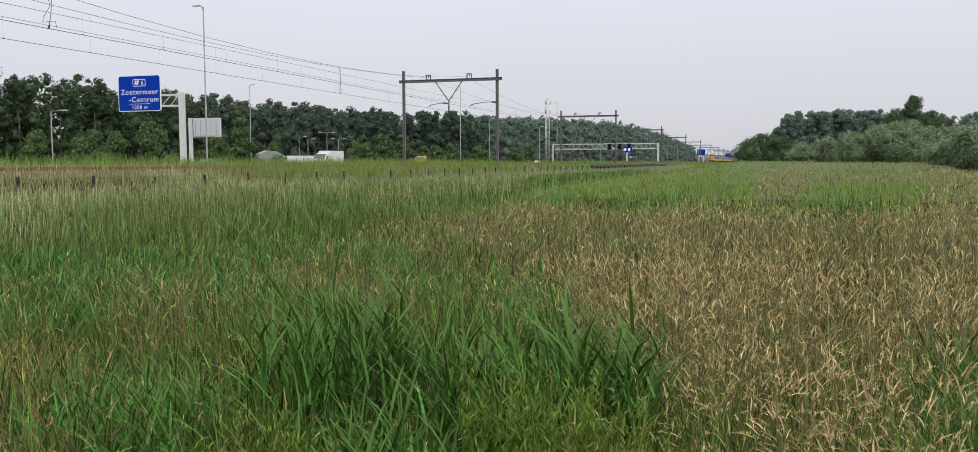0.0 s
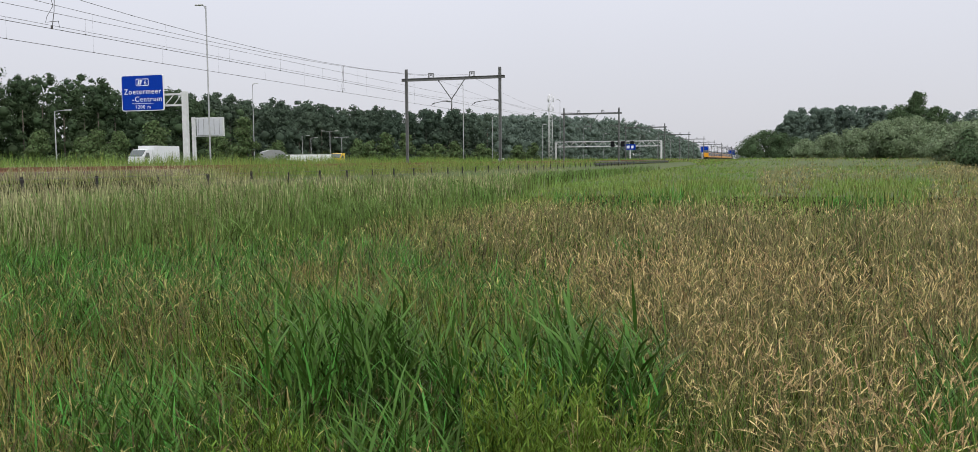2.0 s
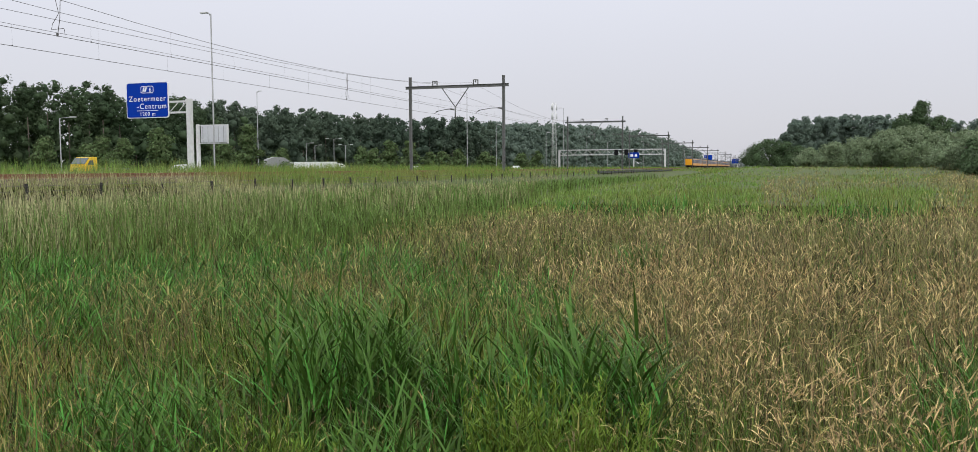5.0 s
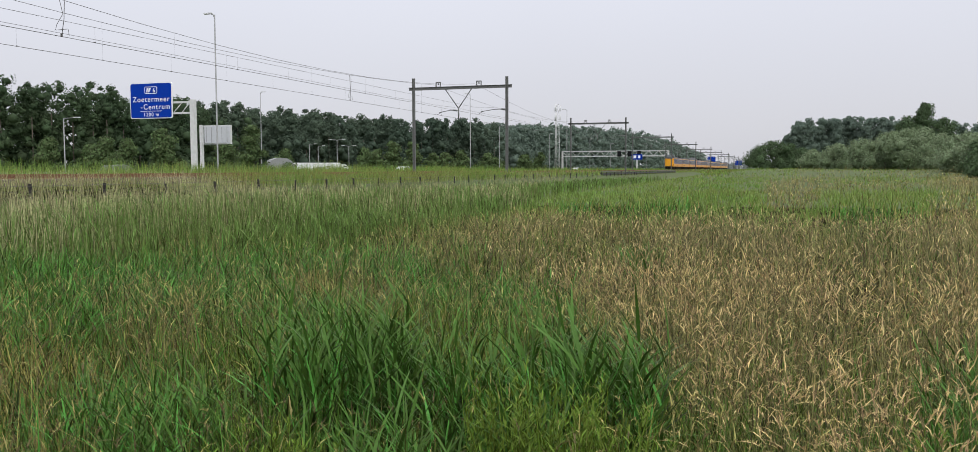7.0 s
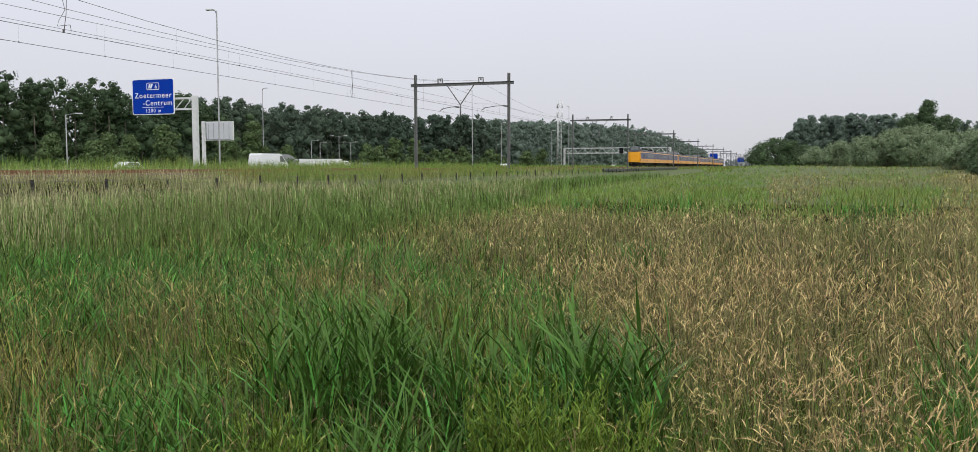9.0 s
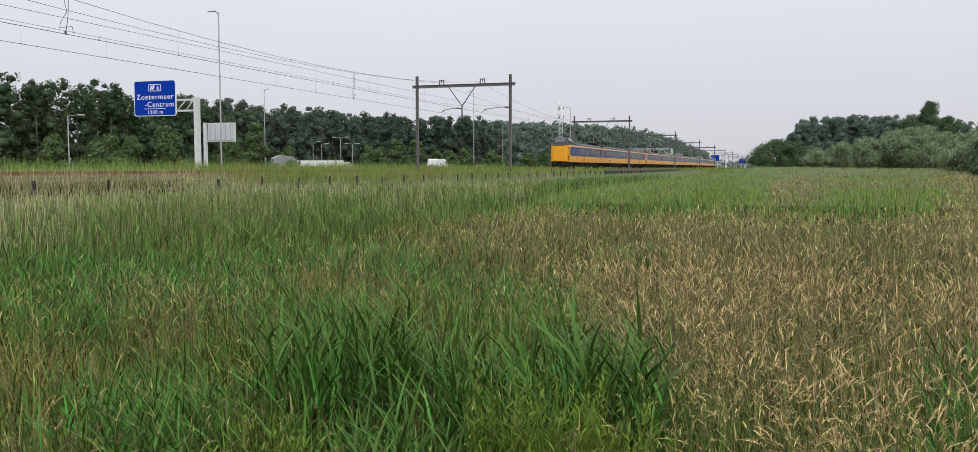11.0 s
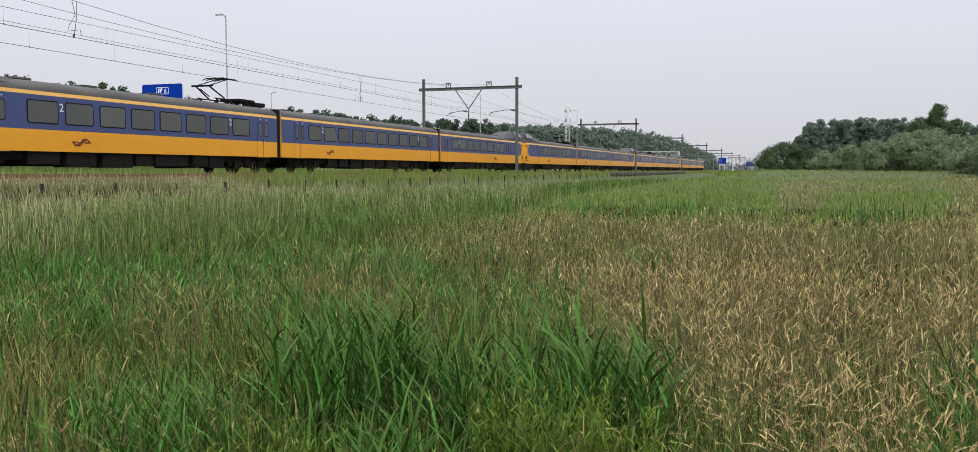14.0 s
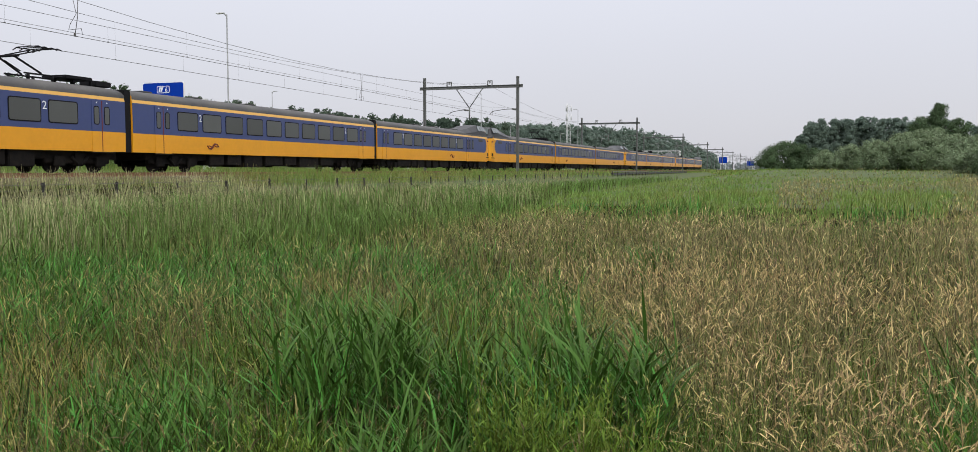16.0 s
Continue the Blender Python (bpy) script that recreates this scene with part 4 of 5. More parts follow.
        dark &= d0 < 20
        wild = (zone < 0.35) & ~dark
        for sel, lst in ((~dark & ~wild, plumes), (dark, brown), (wild, fine)):
            k = int(sel.sum())
            if k:
                lst.append(heads(tip[sel], way[sel], hl * RNG.uniform(0.55, 1.45, k), hw * RNG.uniform(0.6, 1.4, k), sp, 2 if d0 < 9 else 1, 3 if d0 < 9 else 2))
    v, f = join(stems)
    bulk("grass_stalks", v, f, M_STALK, "thin dry stalks of flowering grass", "grass")
    v, f = join(plumes)
    bulk("straw_grass_plumes", v, f, M_STRAW, "pale straw-coloured feathery seed heads of tall grass", "grass")
    v, f = join(fine)
    bulk("fine_grass_plumes", v, f, M_HAZEL, "olive-brown fine panicles of wild grass", "grass")
    v, f = join(brown)
    bulk("brown_grass_plumes", v, f, M_BROWNHEAD, "dark brown seed heads of tall grass", "grass")

    # reed bed along the ditch
    beds, dead = [], []
    for n, d0, d1, lv, lw, ll, segs in ((2400, 8, 22, 5, 0.018, 0.36, 3), (2600, 22, 45, 3, 0.03, 0.4, 2), (3000, 45, 120, 2, 0.07, 0.5, 2)):
        x, y = scatter(n * 3, d0, d1, 5, 75)
        keep = np.nonzero(reed_zone(x, y))[0][:n]
        x, y = x[keep], y[keep]
        h = (1.12 + 0.18 * wavy(x, y, 2.2, 5) - 0.3 * np.clip((y - 27) / 14, 0, 1) - 0.5 * np.clip((x + 12.5) / 3.0, 0, 1) - 0.72 * np.clip((-15.8 - x) / 4.5, 0, 1)) * RNG.uniform(0.8, 1.15, len(x))
        beds.append(reed_plants(x, y, h, lv, lw, ll, segs))
        x, y = scatter(n * 9, d0, d1, 15, 75)
        keep = np.nonzero(reed_zone(x, y) & (x < -10.5) & (wavy(x, y, 2.6, 15) > -0.35))[0][:int(n * 2.6)]
        x, y = x[keep], y[keep]
        m = len(x)
        dead.append(strips(on_ground(x, y), (1.25 - 0.3 * np.clip((x + 13.5) / 3, 0, 1) - 0.24 * np.clip((y - 27) / 14, 0, 1) - 0.75 * np.clip((-15.8 - x) / 4.5, 0, 1)) * RNG.uniform(0.75, 1.15, m), lw * RNG.uniform(0.4, 0.85, m), RNG.uniform(0, 0.22, m), RNG.uniform(0, 0.08, m), RNG.uniform(0, 6.28, m), RNG.uniform(0, 6.28, m), 2, 0.4)[:2])
    # upright reed blades that make the face of the bed
    for n, d0, d1, w in ((17000, 8, 24, 0.015), (11000, 24, 50, 0.027), (7000, 50, 120, 0.06)):
        x, y = scatter(n * 4, d0, d1, 5, 75)
        keep = np.nonzero(reed_zone(x, y))[0][:n]
        x, y = x[keep], y[keep]
        m = len(x)
        h = (1.2 + 0.15 * wavy(x, y, 2.2, 5) - 0.24 * np.clip((y - 27) / 14, 0, 1) - 0.5 * np.clip((x + 11.5) / 2.5, 0, 1) - 0.72 * np.clip((-15.8 - x) / 4.5, 0, 1)) * RNG.uniform(0.7, 1.12, m)
        beds.append(strips(on_ground(x, y), h, w * RNG.uniform(0.6, 1.3, m), RNG.uniform(0, 0.2, m), RNG.uniform(0, 0.3, m) ** 1.6, RNG.normal(0.3, 1.5, m), RNG.uniform(0, 6.28, m), 2, 0.06, 0.3)[:2])
    v, f = join(beds)
    bulk("reed_bed", v, f, M_REEDBED, "dense green reeds growing along the railway ditch", "reeds")
    for n, y0, y1, h in ((6500, 5, 34, 0.6), (2500, 34, 90, 0.45)):
        x, y = RNG.uniform(-24.6, -20.5, n), RNG.uniform(y0, y1, n)
        dead.append(strips(on_ground(x, y), h * RNG.uniform(0.5, 1.2, n), np.full(n, 0.012), RNG.uniform(0, 0.25, n), RNG.uniform(0, 0.2, n), RNG.uniform(0, 6.28, n), RNG.uniform(0, 6.28, n), 2, 0.3)[:2])
    v, f = join(dead)
    bulk("dead_reed_stems", v, f, M_PALESTEM, "pale dry upright reed stems among the green reeds", "reeds")
    # low lush reed shoots scattered through the middle of the field
    x, y = scatter(5600, 3.4, 14, 12, 60)
    keep = (wavy(x, y, 1.1, 21) + 0.9 * np.exp(-((np.hypot(x, y) - 11) / 2.2) ** 2) - 1.2 * straw_zone(x, y) > 0.15)
    x, y = x[keep], y[keep]
    v, f = reed_plants(x, y, RNG.uniform(0.4, 0.7, len(x)), 6, 0.0115, 0.27, 3)
    bulk("reed_shoots", v, f, M_LUSH, "young bright green reed shoots standing in the grass", "reeds")


def reed_clump(cx, cy, r, n, h, lw, ll, label):
    n = int(n * 1.6)
    h, ll = h * 0.78, ll * 0.82
    ang, rad = RNG.uniform(0, 6.28, n), r * np.sqrt(RNG.uniform(0, 1, n))
    x, y = cx + rad * np.cos(ang), cy + rad * np.sin(ang)
    clump = empty("reed_clump", 0, 0, 0, label, "reeds", "reed clumps in the grass")
    for px, py in zip(x, y):
        v, f = reed_plants(np.array([px]), np.array([py]), h * RNG.uniform(0.68, 1.08, 1), 9, lw * 0.7, ll, 4)
        stalk = bulk("reed_stalk", v, f, M_LUSH, "", "", "")
        stalk.parent = clump


def weed(cx, cy, h):
    """A bushy upright weed with many small leaves."""
    n = 40
    b = np.stack([cx + RNG.normal(0, 0.07, n), cy + RNG.normal(0, 0.07, n), np.full(n, -0.03)], -1)
    hh, tl, ph = h * RNG.uniform(0.7, 1.05, n), RNG.uniform(0.02, 0.3, n), RNG.uniform(0, 6.28, n)
    out = [strips(b, hh, np.full(n, 0.006), tl, np.full(n, 0.03), ph, ph, 3, 0.5)[:2]]
    k = 46
    u = RNG.uniform(0.25, 1.0, (n, k))
    P = np.stack([b[:, 0:1] + hh[:, None] * u * np.sin(tl)[:, None] * np.cos(ph)[:, None], b[:, 1:2] + hh[:, None] * u * np.sin(tl)[:, None] * np.sin(ph)[:, None], b[:, 2:3] + hh[:, None] * u * np.cos(tl)[:, None]], -1).reshape(-1, 3)
    m = len(P)
    a = RNG.uniform(0, 6.28, m)
    out.append(strips(P, RNG.uniform(0.02, 0.055, m), RNG.uniform(0.005, 0.011, m), RNG.uniform(0.3, 1.1, m), RNG.uniform(0, 0.3, m), a, a + 1.57, 2, 0.1, 0.5)[:2])
    v, f = join(out)
    tagged(bulk("weed", v, f, M_WEED, "bushy yellow-green weed with many small leaves", "weed", "thing"), group="weeds in the grass")


field()
for cx, cy, r, n, h, lw, ll in ((-2.25, 4.15, 0.42, 62, 1.28, 0.027, 0.46), (-1.75, 4.3, 0.35, 34, 1.12, 0.026, 0.42), (-0.85, 4.35, 0.34, 46, 1.16, 0.030, 0.46), (-1.25, 4.5, 0.4, 30, 1.08, 0.024, 0.42), (-1.38, 3.25, 0.13, 13, 0.93, 0.026, 0.42), (-1.0, 3.5, 0.2, 20, 0.96, 0.022, 0.42), (-1.75, 3.5, 0.3, 20, 0.8, 0.022, 0.4), (-1.55, 10.9, 0.3, 14, 0.98, 0.035, 0.5), (-2.9, 3.6, 0.35, 22, 0.72, 0.02, 0.36), (-3.3, 3.9, 0.45, 34, 0.75, 0.018, 0.36), (-2.6, 5.2, 0.5, 30, 0.95, 0.024, 0.42), (0.95, 4.6, 0.25, 18, 0.8, 0.02, 0.4), (1.2, 5.8, 0.3, 20, 0.85, 0.02, 0.4)):
    reed_clump(cx, cy, r, n, h, lw, ll, "lush dark green reed clump with long broad blades")
for cx, cy, h in ((-0.9, 3.3, 0.95), (-0.72, 3.35, 0.92), (-1.05, 3.4, 0.97), (-0.6, 3.4, 0.86), (-0.82, 3.15, 0.88), (-1.9, 3.0, 0.78), (-1.75, 2.9, 0.74), (0.5, 3.15, 0.78), (0.6, 3.3, 0.8), (-0.5, 3.2, 0.75)):
    weed(cx, cy, h)

# ---- trees ----
TRNG = np.random.default_rng(31)


ICO = [(0, 0, 1)] + [(0.894 * math.cos(1.2566 * k), 0.894 * math.sin(1.2566 * k), 0.447) for k in range(5)] + [(0.894 * math.cos(1.2566 * k + 0.628), 0.894 * math.sin(1.2566 * k + 0.628), -0.447) for k in range(5)] + [(0, 0, -1)]
ICO_F = [(0, 1 + k, 1 + (k + 1) % 5) for k in range(5)] + [(1 + k, 6 + k, 1 + (k + 1) % 5) for k in range(5)] + [(6 + k, 6 + (k + 1) % 5, 1 + (k + 1) % 5) for k in range(5)] + [(11, 6 + (k + 1) % 5, 6 + k) for k in range(5)]


def leaf_cloud(blobs, per, size):
    """Many small three-cornered leaf tufts in a loose shell round uneven blobs (x, y, z, rx, ry, rz), over a small dense heart."""
    B = np.array(blobs)
    n = len(B)
    C, R = B[:, None, :3], B[:, None, 3:]
    d = TRNG.normal(0, 1, (n, per, 3))
    d /= np.linalg.norm(d, axis=2, keepdims=True)
    d[..., 2] = np.where((d[..., 2] < -0.3) & (TRNG.uniform(0, 1, (n, per)) < 0.6), -d[..., 2], d[..., 2])
    c = C + d * R * TRNG.uniform(0.45, 1.0, (n, per, 1)) ** 0.6 * TRNG.uniform(0.95, 1.45, (n, per, 1))
    a = np.cross(d, TRNG.normal(0, 1, (n, per, 3)))
    a /= np.linalg.norm(a, axis=2, keepdims=True)
    b = np.cross(a, d + TRNG.normal(0, 0.6, (n, per, 3)))
    b /= np.linalg.norm(b, axis=2, keepdims=True)
    s = size * TRNG.uniform(0.5, 1.35, (n, per, 1))
    V = np.stack([c - a * s * 0.8 - b * s * 0.5, c + a * s * 0.8 - b * s * 0.4, c + b * s * 0.9], 2).reshape(-1, 3)
    F = np.arange(len(V)).reshape(-1, 3)
    core = (C + np.array(ICO)[None] * R * 0.6 * TRNG.uniform(0.8, 1.1, (n, 12, 1))).reshape(-1, 3)
    CF = (np.array(ICO_F)[None] + (np.arange(n) * 12)[:, None, None]).reshape(-1, 3) + len(V)
    return np.concatenate([V, core]), np.concatenate([F, CF])


def crown_blobs(x, y, z0, h, r, n, cone=0.0):
    """Limb-sized blobs that make up one uneven crown."""
    out = []
    for k in range(n):
        u = (k + TRNG.uniform(0, 1)) / n
        taper = (1 - u) ** (0.5 + 0.5 * cone) * 1.05 + 0.18 if cone else math.sin(math.pi * min(1, 0.25 + 0.75 * u)) ** 0.6 + 0.1
        a = TRNG.uniform(0, 6.28)
        o = r * taper * TRNG.uniform(0.2, 0.85)
        q = r * TRNG.uniform(0.3, 0.55) * (0.6 + 0.5 * taper)
        out.append((x + o * math.cos(a), y + o * math.sin(a), z0 + u * (h - q * 0.7), q, q, q * TRNG.uniform(0.7, 1.0)))
    return out


def tree(name, x, y, h, r, mat, label, per=120, size=0.3, n=12, cone=0.0, low=0.12, group=""):
    g = float(gz(x, y))
    t = empty(name, x, y, g, label, "bush" if name == "bush" else "tree", group)
    bm = bmesh.new()
    tube(bm, [(0, 0, -0.1), (0.05 * h * 0.1, 0, h * 0.4), (0, 0.02 * h, h * 0.85)], 0.018 * h + 0.03, 0.01, sides=7)
    for k in range(5):
        a, z = 2.4 * k, h * (0.2 + 0.12 * k)
        tube(bm, [(0, 0, z), (r * 0.35 * math.cos(a), r * 0.35 * math.sin(a), z + h * 0.1), (r * 0.7 * math.cos(a), r * 0.7 * math.sin(a), z + h * 0.14)], 0.008 * h + 0.01, 0.008, sides=5)
    part("trunk", bm, M_BARK, t)
    v, f = leaf_cloud(crown_blobs(0, 0, h * low, h * (1 - low), r, n, cone), int(per * 1.5), size * 0.72)
    c = bulk("crown", v, f, mat, "", "", "")
    c.parent = t
    return t


def small_trees():
    for x, y, h, r in ((-101.0, 100.5, 5.8, 2.6), (-95.3, 102.3, 4.9, 2.5), (-103.0, 114.6, 6.5, 2.9), (-89.9, 104.0, 5.6, 2.4), (-87.6, 108.9, 7.3, 3.0), (-86.1, 130.5, 8.8, 2.7), (-96.8, 137.6, 7.1, 3.2), (-102.3, 146.4, 5.0, 2.6), (-102.6, 167.3, 5.5, 3.2)):
        tree("roadside_tree", x, y, h, r, M_YOUNG_LEAF, "mid-green rounded young roadside tree", 150, 0.34, 15, 1.0, 0.06, "young trees along the motorway")
    for x, y, h, r in ((-87.3, 182.7, 5.8, 2.6), (-88.1, 192.9, 8.0, 3.2), (-79.8, 185.1, 7.6, 2.6), (-92, 186, 6.4, 3.0), (-79.4, 206.2, 5.4, 2.8), (-79.6, 216.7, 6.2, 3.4), (-86, 214, 5.5, 3.0), (-75.9, 228.4, 5.8, 2.8), (-74.3, 260.4, 5.8, 3.0), (-77.4, 291.0, 7.0, 3.4), (-84, 262, 5, 3.4)):
        tree("roadside_tree", x, y, h, r, M_YOUNG_LEAF, "mid-green young tree beside the motorway", 80, 0.5, 12, 0.6, 0.06, "young trees along the motorway")


def woods():
    """The wood beyond the motorway, and the wooded rise farther on."""
    blobs, trunks = [], bmesh.new()
    line = [(-178, 108), (-149.4, 137.3), (-136.6, 148.7), (-132, 174.3), (-133, 203.1), (-128, 235.3), (-118, 268.0), (-101, 286), (-95, 300)]
    tops = [23.0, 21.8, 20.4, 19.2, 19.2, 19.0, 18.9, 20.0, 18.2]
    seg = np.cumsum([0] + [math.dist(a, b) for a, b in zip(line, line[1:])])
    total = seg[-1]
    for rank, (back, low, lobes) in enumerate(((0, 0.0, 22), (6, 0.05, 18), (12, 0.4, 12), (18, 0.3, 12))):
        s = 0.0
        while s < total:
            x, y = np.interp(s, seg, [p[0] for p in line]) - back * 0.9, np.interp(s, seg, [p[1] for p in line]) + back * 0.35
            h = float(np.interp(s, seg, tops)) * TRNG.uniform(0.86, 1.03) * (0.94 if rank == 0 else 1.0)
            r = TRNG.uniform(2.6, 4.8)
            blobs += crown_blobs(x + TRNG.normal(0, 1.4), y + TRNG.normal(0, 1.4), 1.0 + h * low, h * (1 - low), r, lobes)
            if rank == 0:
                tube(trunks, [(x, y, 0.5), (x, y, h * 0.7)], 0.22, 0.08, sides=5)
            s += r * 1.2
    s = 0.0
    while s < total:
        x, y = np.interp(s, seg, [p[0] for p in line]), np.interp(s, seg, [p[1] for p in line])
        blobs += crown_blobs(x - 5 + TRNG.uniform(-2, 2), y + 2 + TRNG.normal(0, 1), 0.6, TRNG.uniform(3.5, 6.5), TRNG.uniform(2, 3), 7)
        blobs += crown_blobs(x - 7 + TRNG.uniform(-2, 2), y + 3, 0.6, TRNG.uniform(7, 10), TRNG.uniform(2.5, 3.5), 8)
        blobs += crown_blobs(x - 14, y + 6, 1.0, TRNG.uniform(11, 14), TRNG.uniform(3, 4), 8)
        s += 2.6
    # same wood split in two; the farther half wears the haze-tinted leaves
    for leaves, sel, label in ((M_WOOD_LEAF, lambda b: b[1] < 190 + 8 * math.sin(b[0]), "dense dark green deciduous wood beyond the motorway"), (M_MIDWOOD_HAZE, lambda b: b[1] >= 190 + 8 * math.sin(b[0]), "dense deciduous wood farther along the motorway, tinted blue for haze")):
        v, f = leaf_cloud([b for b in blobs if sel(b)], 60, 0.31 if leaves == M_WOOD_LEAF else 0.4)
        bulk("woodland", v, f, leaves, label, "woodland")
    part("woodland_trunks", trunks, M_BARK, None)
    tagged(bpy.data.objects["woodland_trunks"], "brown tree trunks at the edge of the wood", "woodland", kind="stuff")
    # the wooded rise, with distance haze painted into its leaves
    blobs = []
    for k in range(330):
        y = 372 * (1500 / 372) ** (k / 329)
        top = np.interp(y, [372, 395, 470, 700, 1000, 1500], [19, 24.5, 26.5, 35, 36, 28])
        r = TRNG.uniform(4, 6.5) * (0.8 + y / 1400)
        for back, lift in ((0, 0.0), (14, 0.35), (26, 0.6)):
            z0 = 1 + top * lift * 0.9
            blobs += crown_blobs(-114 - back * (0.7 + y / 900) + TRNG.normal(0, 2), y + TRNG.normal(0, 3), z0, (top - z0) * TRNG.uniform(0.9, 1.04), r, 6)
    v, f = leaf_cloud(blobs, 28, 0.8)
    bulk("woodland", v, f, M_FARWOOD_HAZE, "long wooded rise along the motorway, paled by painted haze", "woodland")
    # trees at the horizon beyond the end of the line, haze painted into the colour
    blobs = []
    for k in range(60):
        blobs += crown_blobs(-150 + 3.6 * k + TRNG.normal(0, 2), 1650 + TRNG.normal(0, 20), 1.0, TRNG.uniform(9, 17), TRNG.uniform(5, 8), 5)
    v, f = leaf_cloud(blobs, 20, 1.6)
    bulk("woodland", v, f, M_HORIZON_HAZE, "line of trees at the horizon with pale haze painted into the leaves", "woodland")
    # tall poplars and far wood to the other side of the field, paled for haze
    blobs = []
    for k in range(46):
        u = k / 45
        x, y = 4 + 30 * u + TRNG.normal(0, 1), 254 + 10 * math.sin(3 * u) + TRNG.normal(0, 2)
        h = float(np.interp(u, [0, 0.1, 0.5, 0.85, 1], [11.5, 14.5, 15.4, 15, 12.5])) * TRNG.uniform(0.93, 1.03)
        blobs += crown_blobs(x, y, 1.0, h, TRNG.uniform(2.4, 3.4), 18)
    for k in range(44):
        blobs += crown_blobs(34 + 1.6 * k, 292 + TRNG.normal(0, 3), 1.0, TRNG.uniform(14, 15.5), TRNG.uniform(2.8, 4.2), 15)
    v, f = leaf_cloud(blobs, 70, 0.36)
    bulk("woodland", v, f, M_FARWOOD_HAZE, "tall dense poplars at the edge of the field, leaves paled for haze", "woodland")


def field_bushes():
    for x, y, h, r, m in ((-3.2, 205, 6.5, 3.2, 1), (-0.5, 208, 7.6, 3.2, 1), (2.5, 206, 6.8, 3.4, 1), (5.5, 205, 5.6, 3.4, 1), (9, 200, 4.8, 3.5, 1), (7.0, 170, 4.6, 2.8, 0), (10.5, 160, 5.2, 3.0, 0), (13.5, 150, 5.8, 3.0, 0), (16.0, 145, 6.6, 3.0, 0), (19.0, 143, 7.0, 3.0, 0), (17.5, 152, 7.4, 3.2, 0), (22, 150, 7.6, 3.2, 0), (21, 158, 9.6, 2.8, 1), (24.0, 165, 12.3, 3.0, 1), (26.6, 163, 9.8, 3.0, 1), (24.5, 150, 6.6, 3.0, 0), (25, 138, 6.0, 3.0, 0), (24.5, 128, 6.2, 2.8, 0), (21.8, 120, 4.2, 2.4, 0), (24, 117, 6.0, 2.8, 0), (21.5, 108, 4.6, 2.4, 1), (24, 104, 6.2, 2.8, 0), (20.6, 98, 3.6, 2.0, 1), (22.5, 94, 5.2, 2.5, 0), (20.4, 88, 4.4, 2.2, 1), (24, 85, 5.6, 2.6, 0), (27, 98, 7, 3, 1)):
        nm = "bush" if h < 7 else "tree"
        h = h - 1.1
        tree(nm, x, y, h, r, M_DARK_LEAF if m else M_BUSH_LEAF, "dark green leafy %s at the field edge" % nm if m else "grey-green willow %s at the field edge" % nm, 190, 0.25, 30 if h > 10 else 17, 0.35 if h > 10 else 0.0, 0.02, "bushes along the field edge")


small_trees()
woods()
field_bushes()


# ---- motorway: carriageways, signs, lamps, gantry, mast ----
ROADZ = 0.85


def motorway():
    for x0, x1 in ((-66, -54.8), (-82, -69.5)):
        bm = bmesh.new()
        box(bm, x0, x1, -200, 1600, ROADZ - 0.3, ROADZ)
        r = part("road", bm, M_ASPHALT)
        tagged(r, "dark asphalt motorway carriageway", "road", kind="structure")
        for x in (x0 + 0.4, x1 - 0.4):
            bm = bmesh.new()
            box(bm, x - 0.1, x + 0.1, -200, 1600, ROADZ, ROADZ + 0.005)
            part("edge_line", bm, M_PAINT, r)
        for x in (x0 + 3.9, x0 + 7.4):
            bm = bmesh.new()
            for k in range(60):
                box(bm, x - 0.08, x + 0.08, 12 * k, 12 * k + 3, ROADZ, ROADZ + 0.005)
            part("lane_line", bm, M_PAINT, r)
    for x in (-67.4, -84.0):
        g = empty("guard_rail", x, 0, ROADZ, "grey galvanised steel motorway guard rail", "guard rail", "guard rails")
        bm = bmesh.new()
        loft(bm, [[(0, y, 0.45), (0.05, y, 0.52), (0, y, 0.6), (0.05, y, 0.68), (0, y, 0.75), (-0.02, y, 0.6)] for y in (-100, 900)], smooth=False)
        part("rail", bm, M_STEEL, g)
        bm = bmesh.new()
        box(bm, -0.08, -0.03, -0.05, 0.05, -0.3, 0.7)
        p = part("post", bm, M_STEEL, g)
        for k in range(1, 60):
            c = new("post", p.data)
            c.parent = g
            c.location = (0, 40 + 4 * k, 0)
        p.location = (0, 40, 0)


def text(body, size, parent, x, y, z, mat, align="CENTER"):
    cu = bpy.data.curves.new("lettering", "FONT")
    cu.body, cu.size, cu.extrude, cu.align_x, cu.space_character = body, size, 0.006, align, 1.2
    cu.offset = 0.002 * size
    ob = new("lettering", cu)
    ob.data.materials.append(mat)
    ob.parent = parent
    ob.matrix_basis = pose(x, y, z, 90, 0, 0)


def rounded(bm, x0, x1, z0, z1, y0, y1, r, mi=0):
    pts = []
    for cx, cz, a0 in ((x1 - r, z1 - r, 0), (x0 + r, z1 - r, 90), (x0 + r, z0 + r, 180), (x1 - r, z0 + r, 270)):
        pts += [(cx + r * math.cos(radians(a0 + 22.5 * k)), cz + r * math.sin(radians(a0 + 22.5 * k))) for k in range(5)]
    loft(bm, [[(x, y, z) for x, z in pts] for y in (y0, y1)], mi, False)


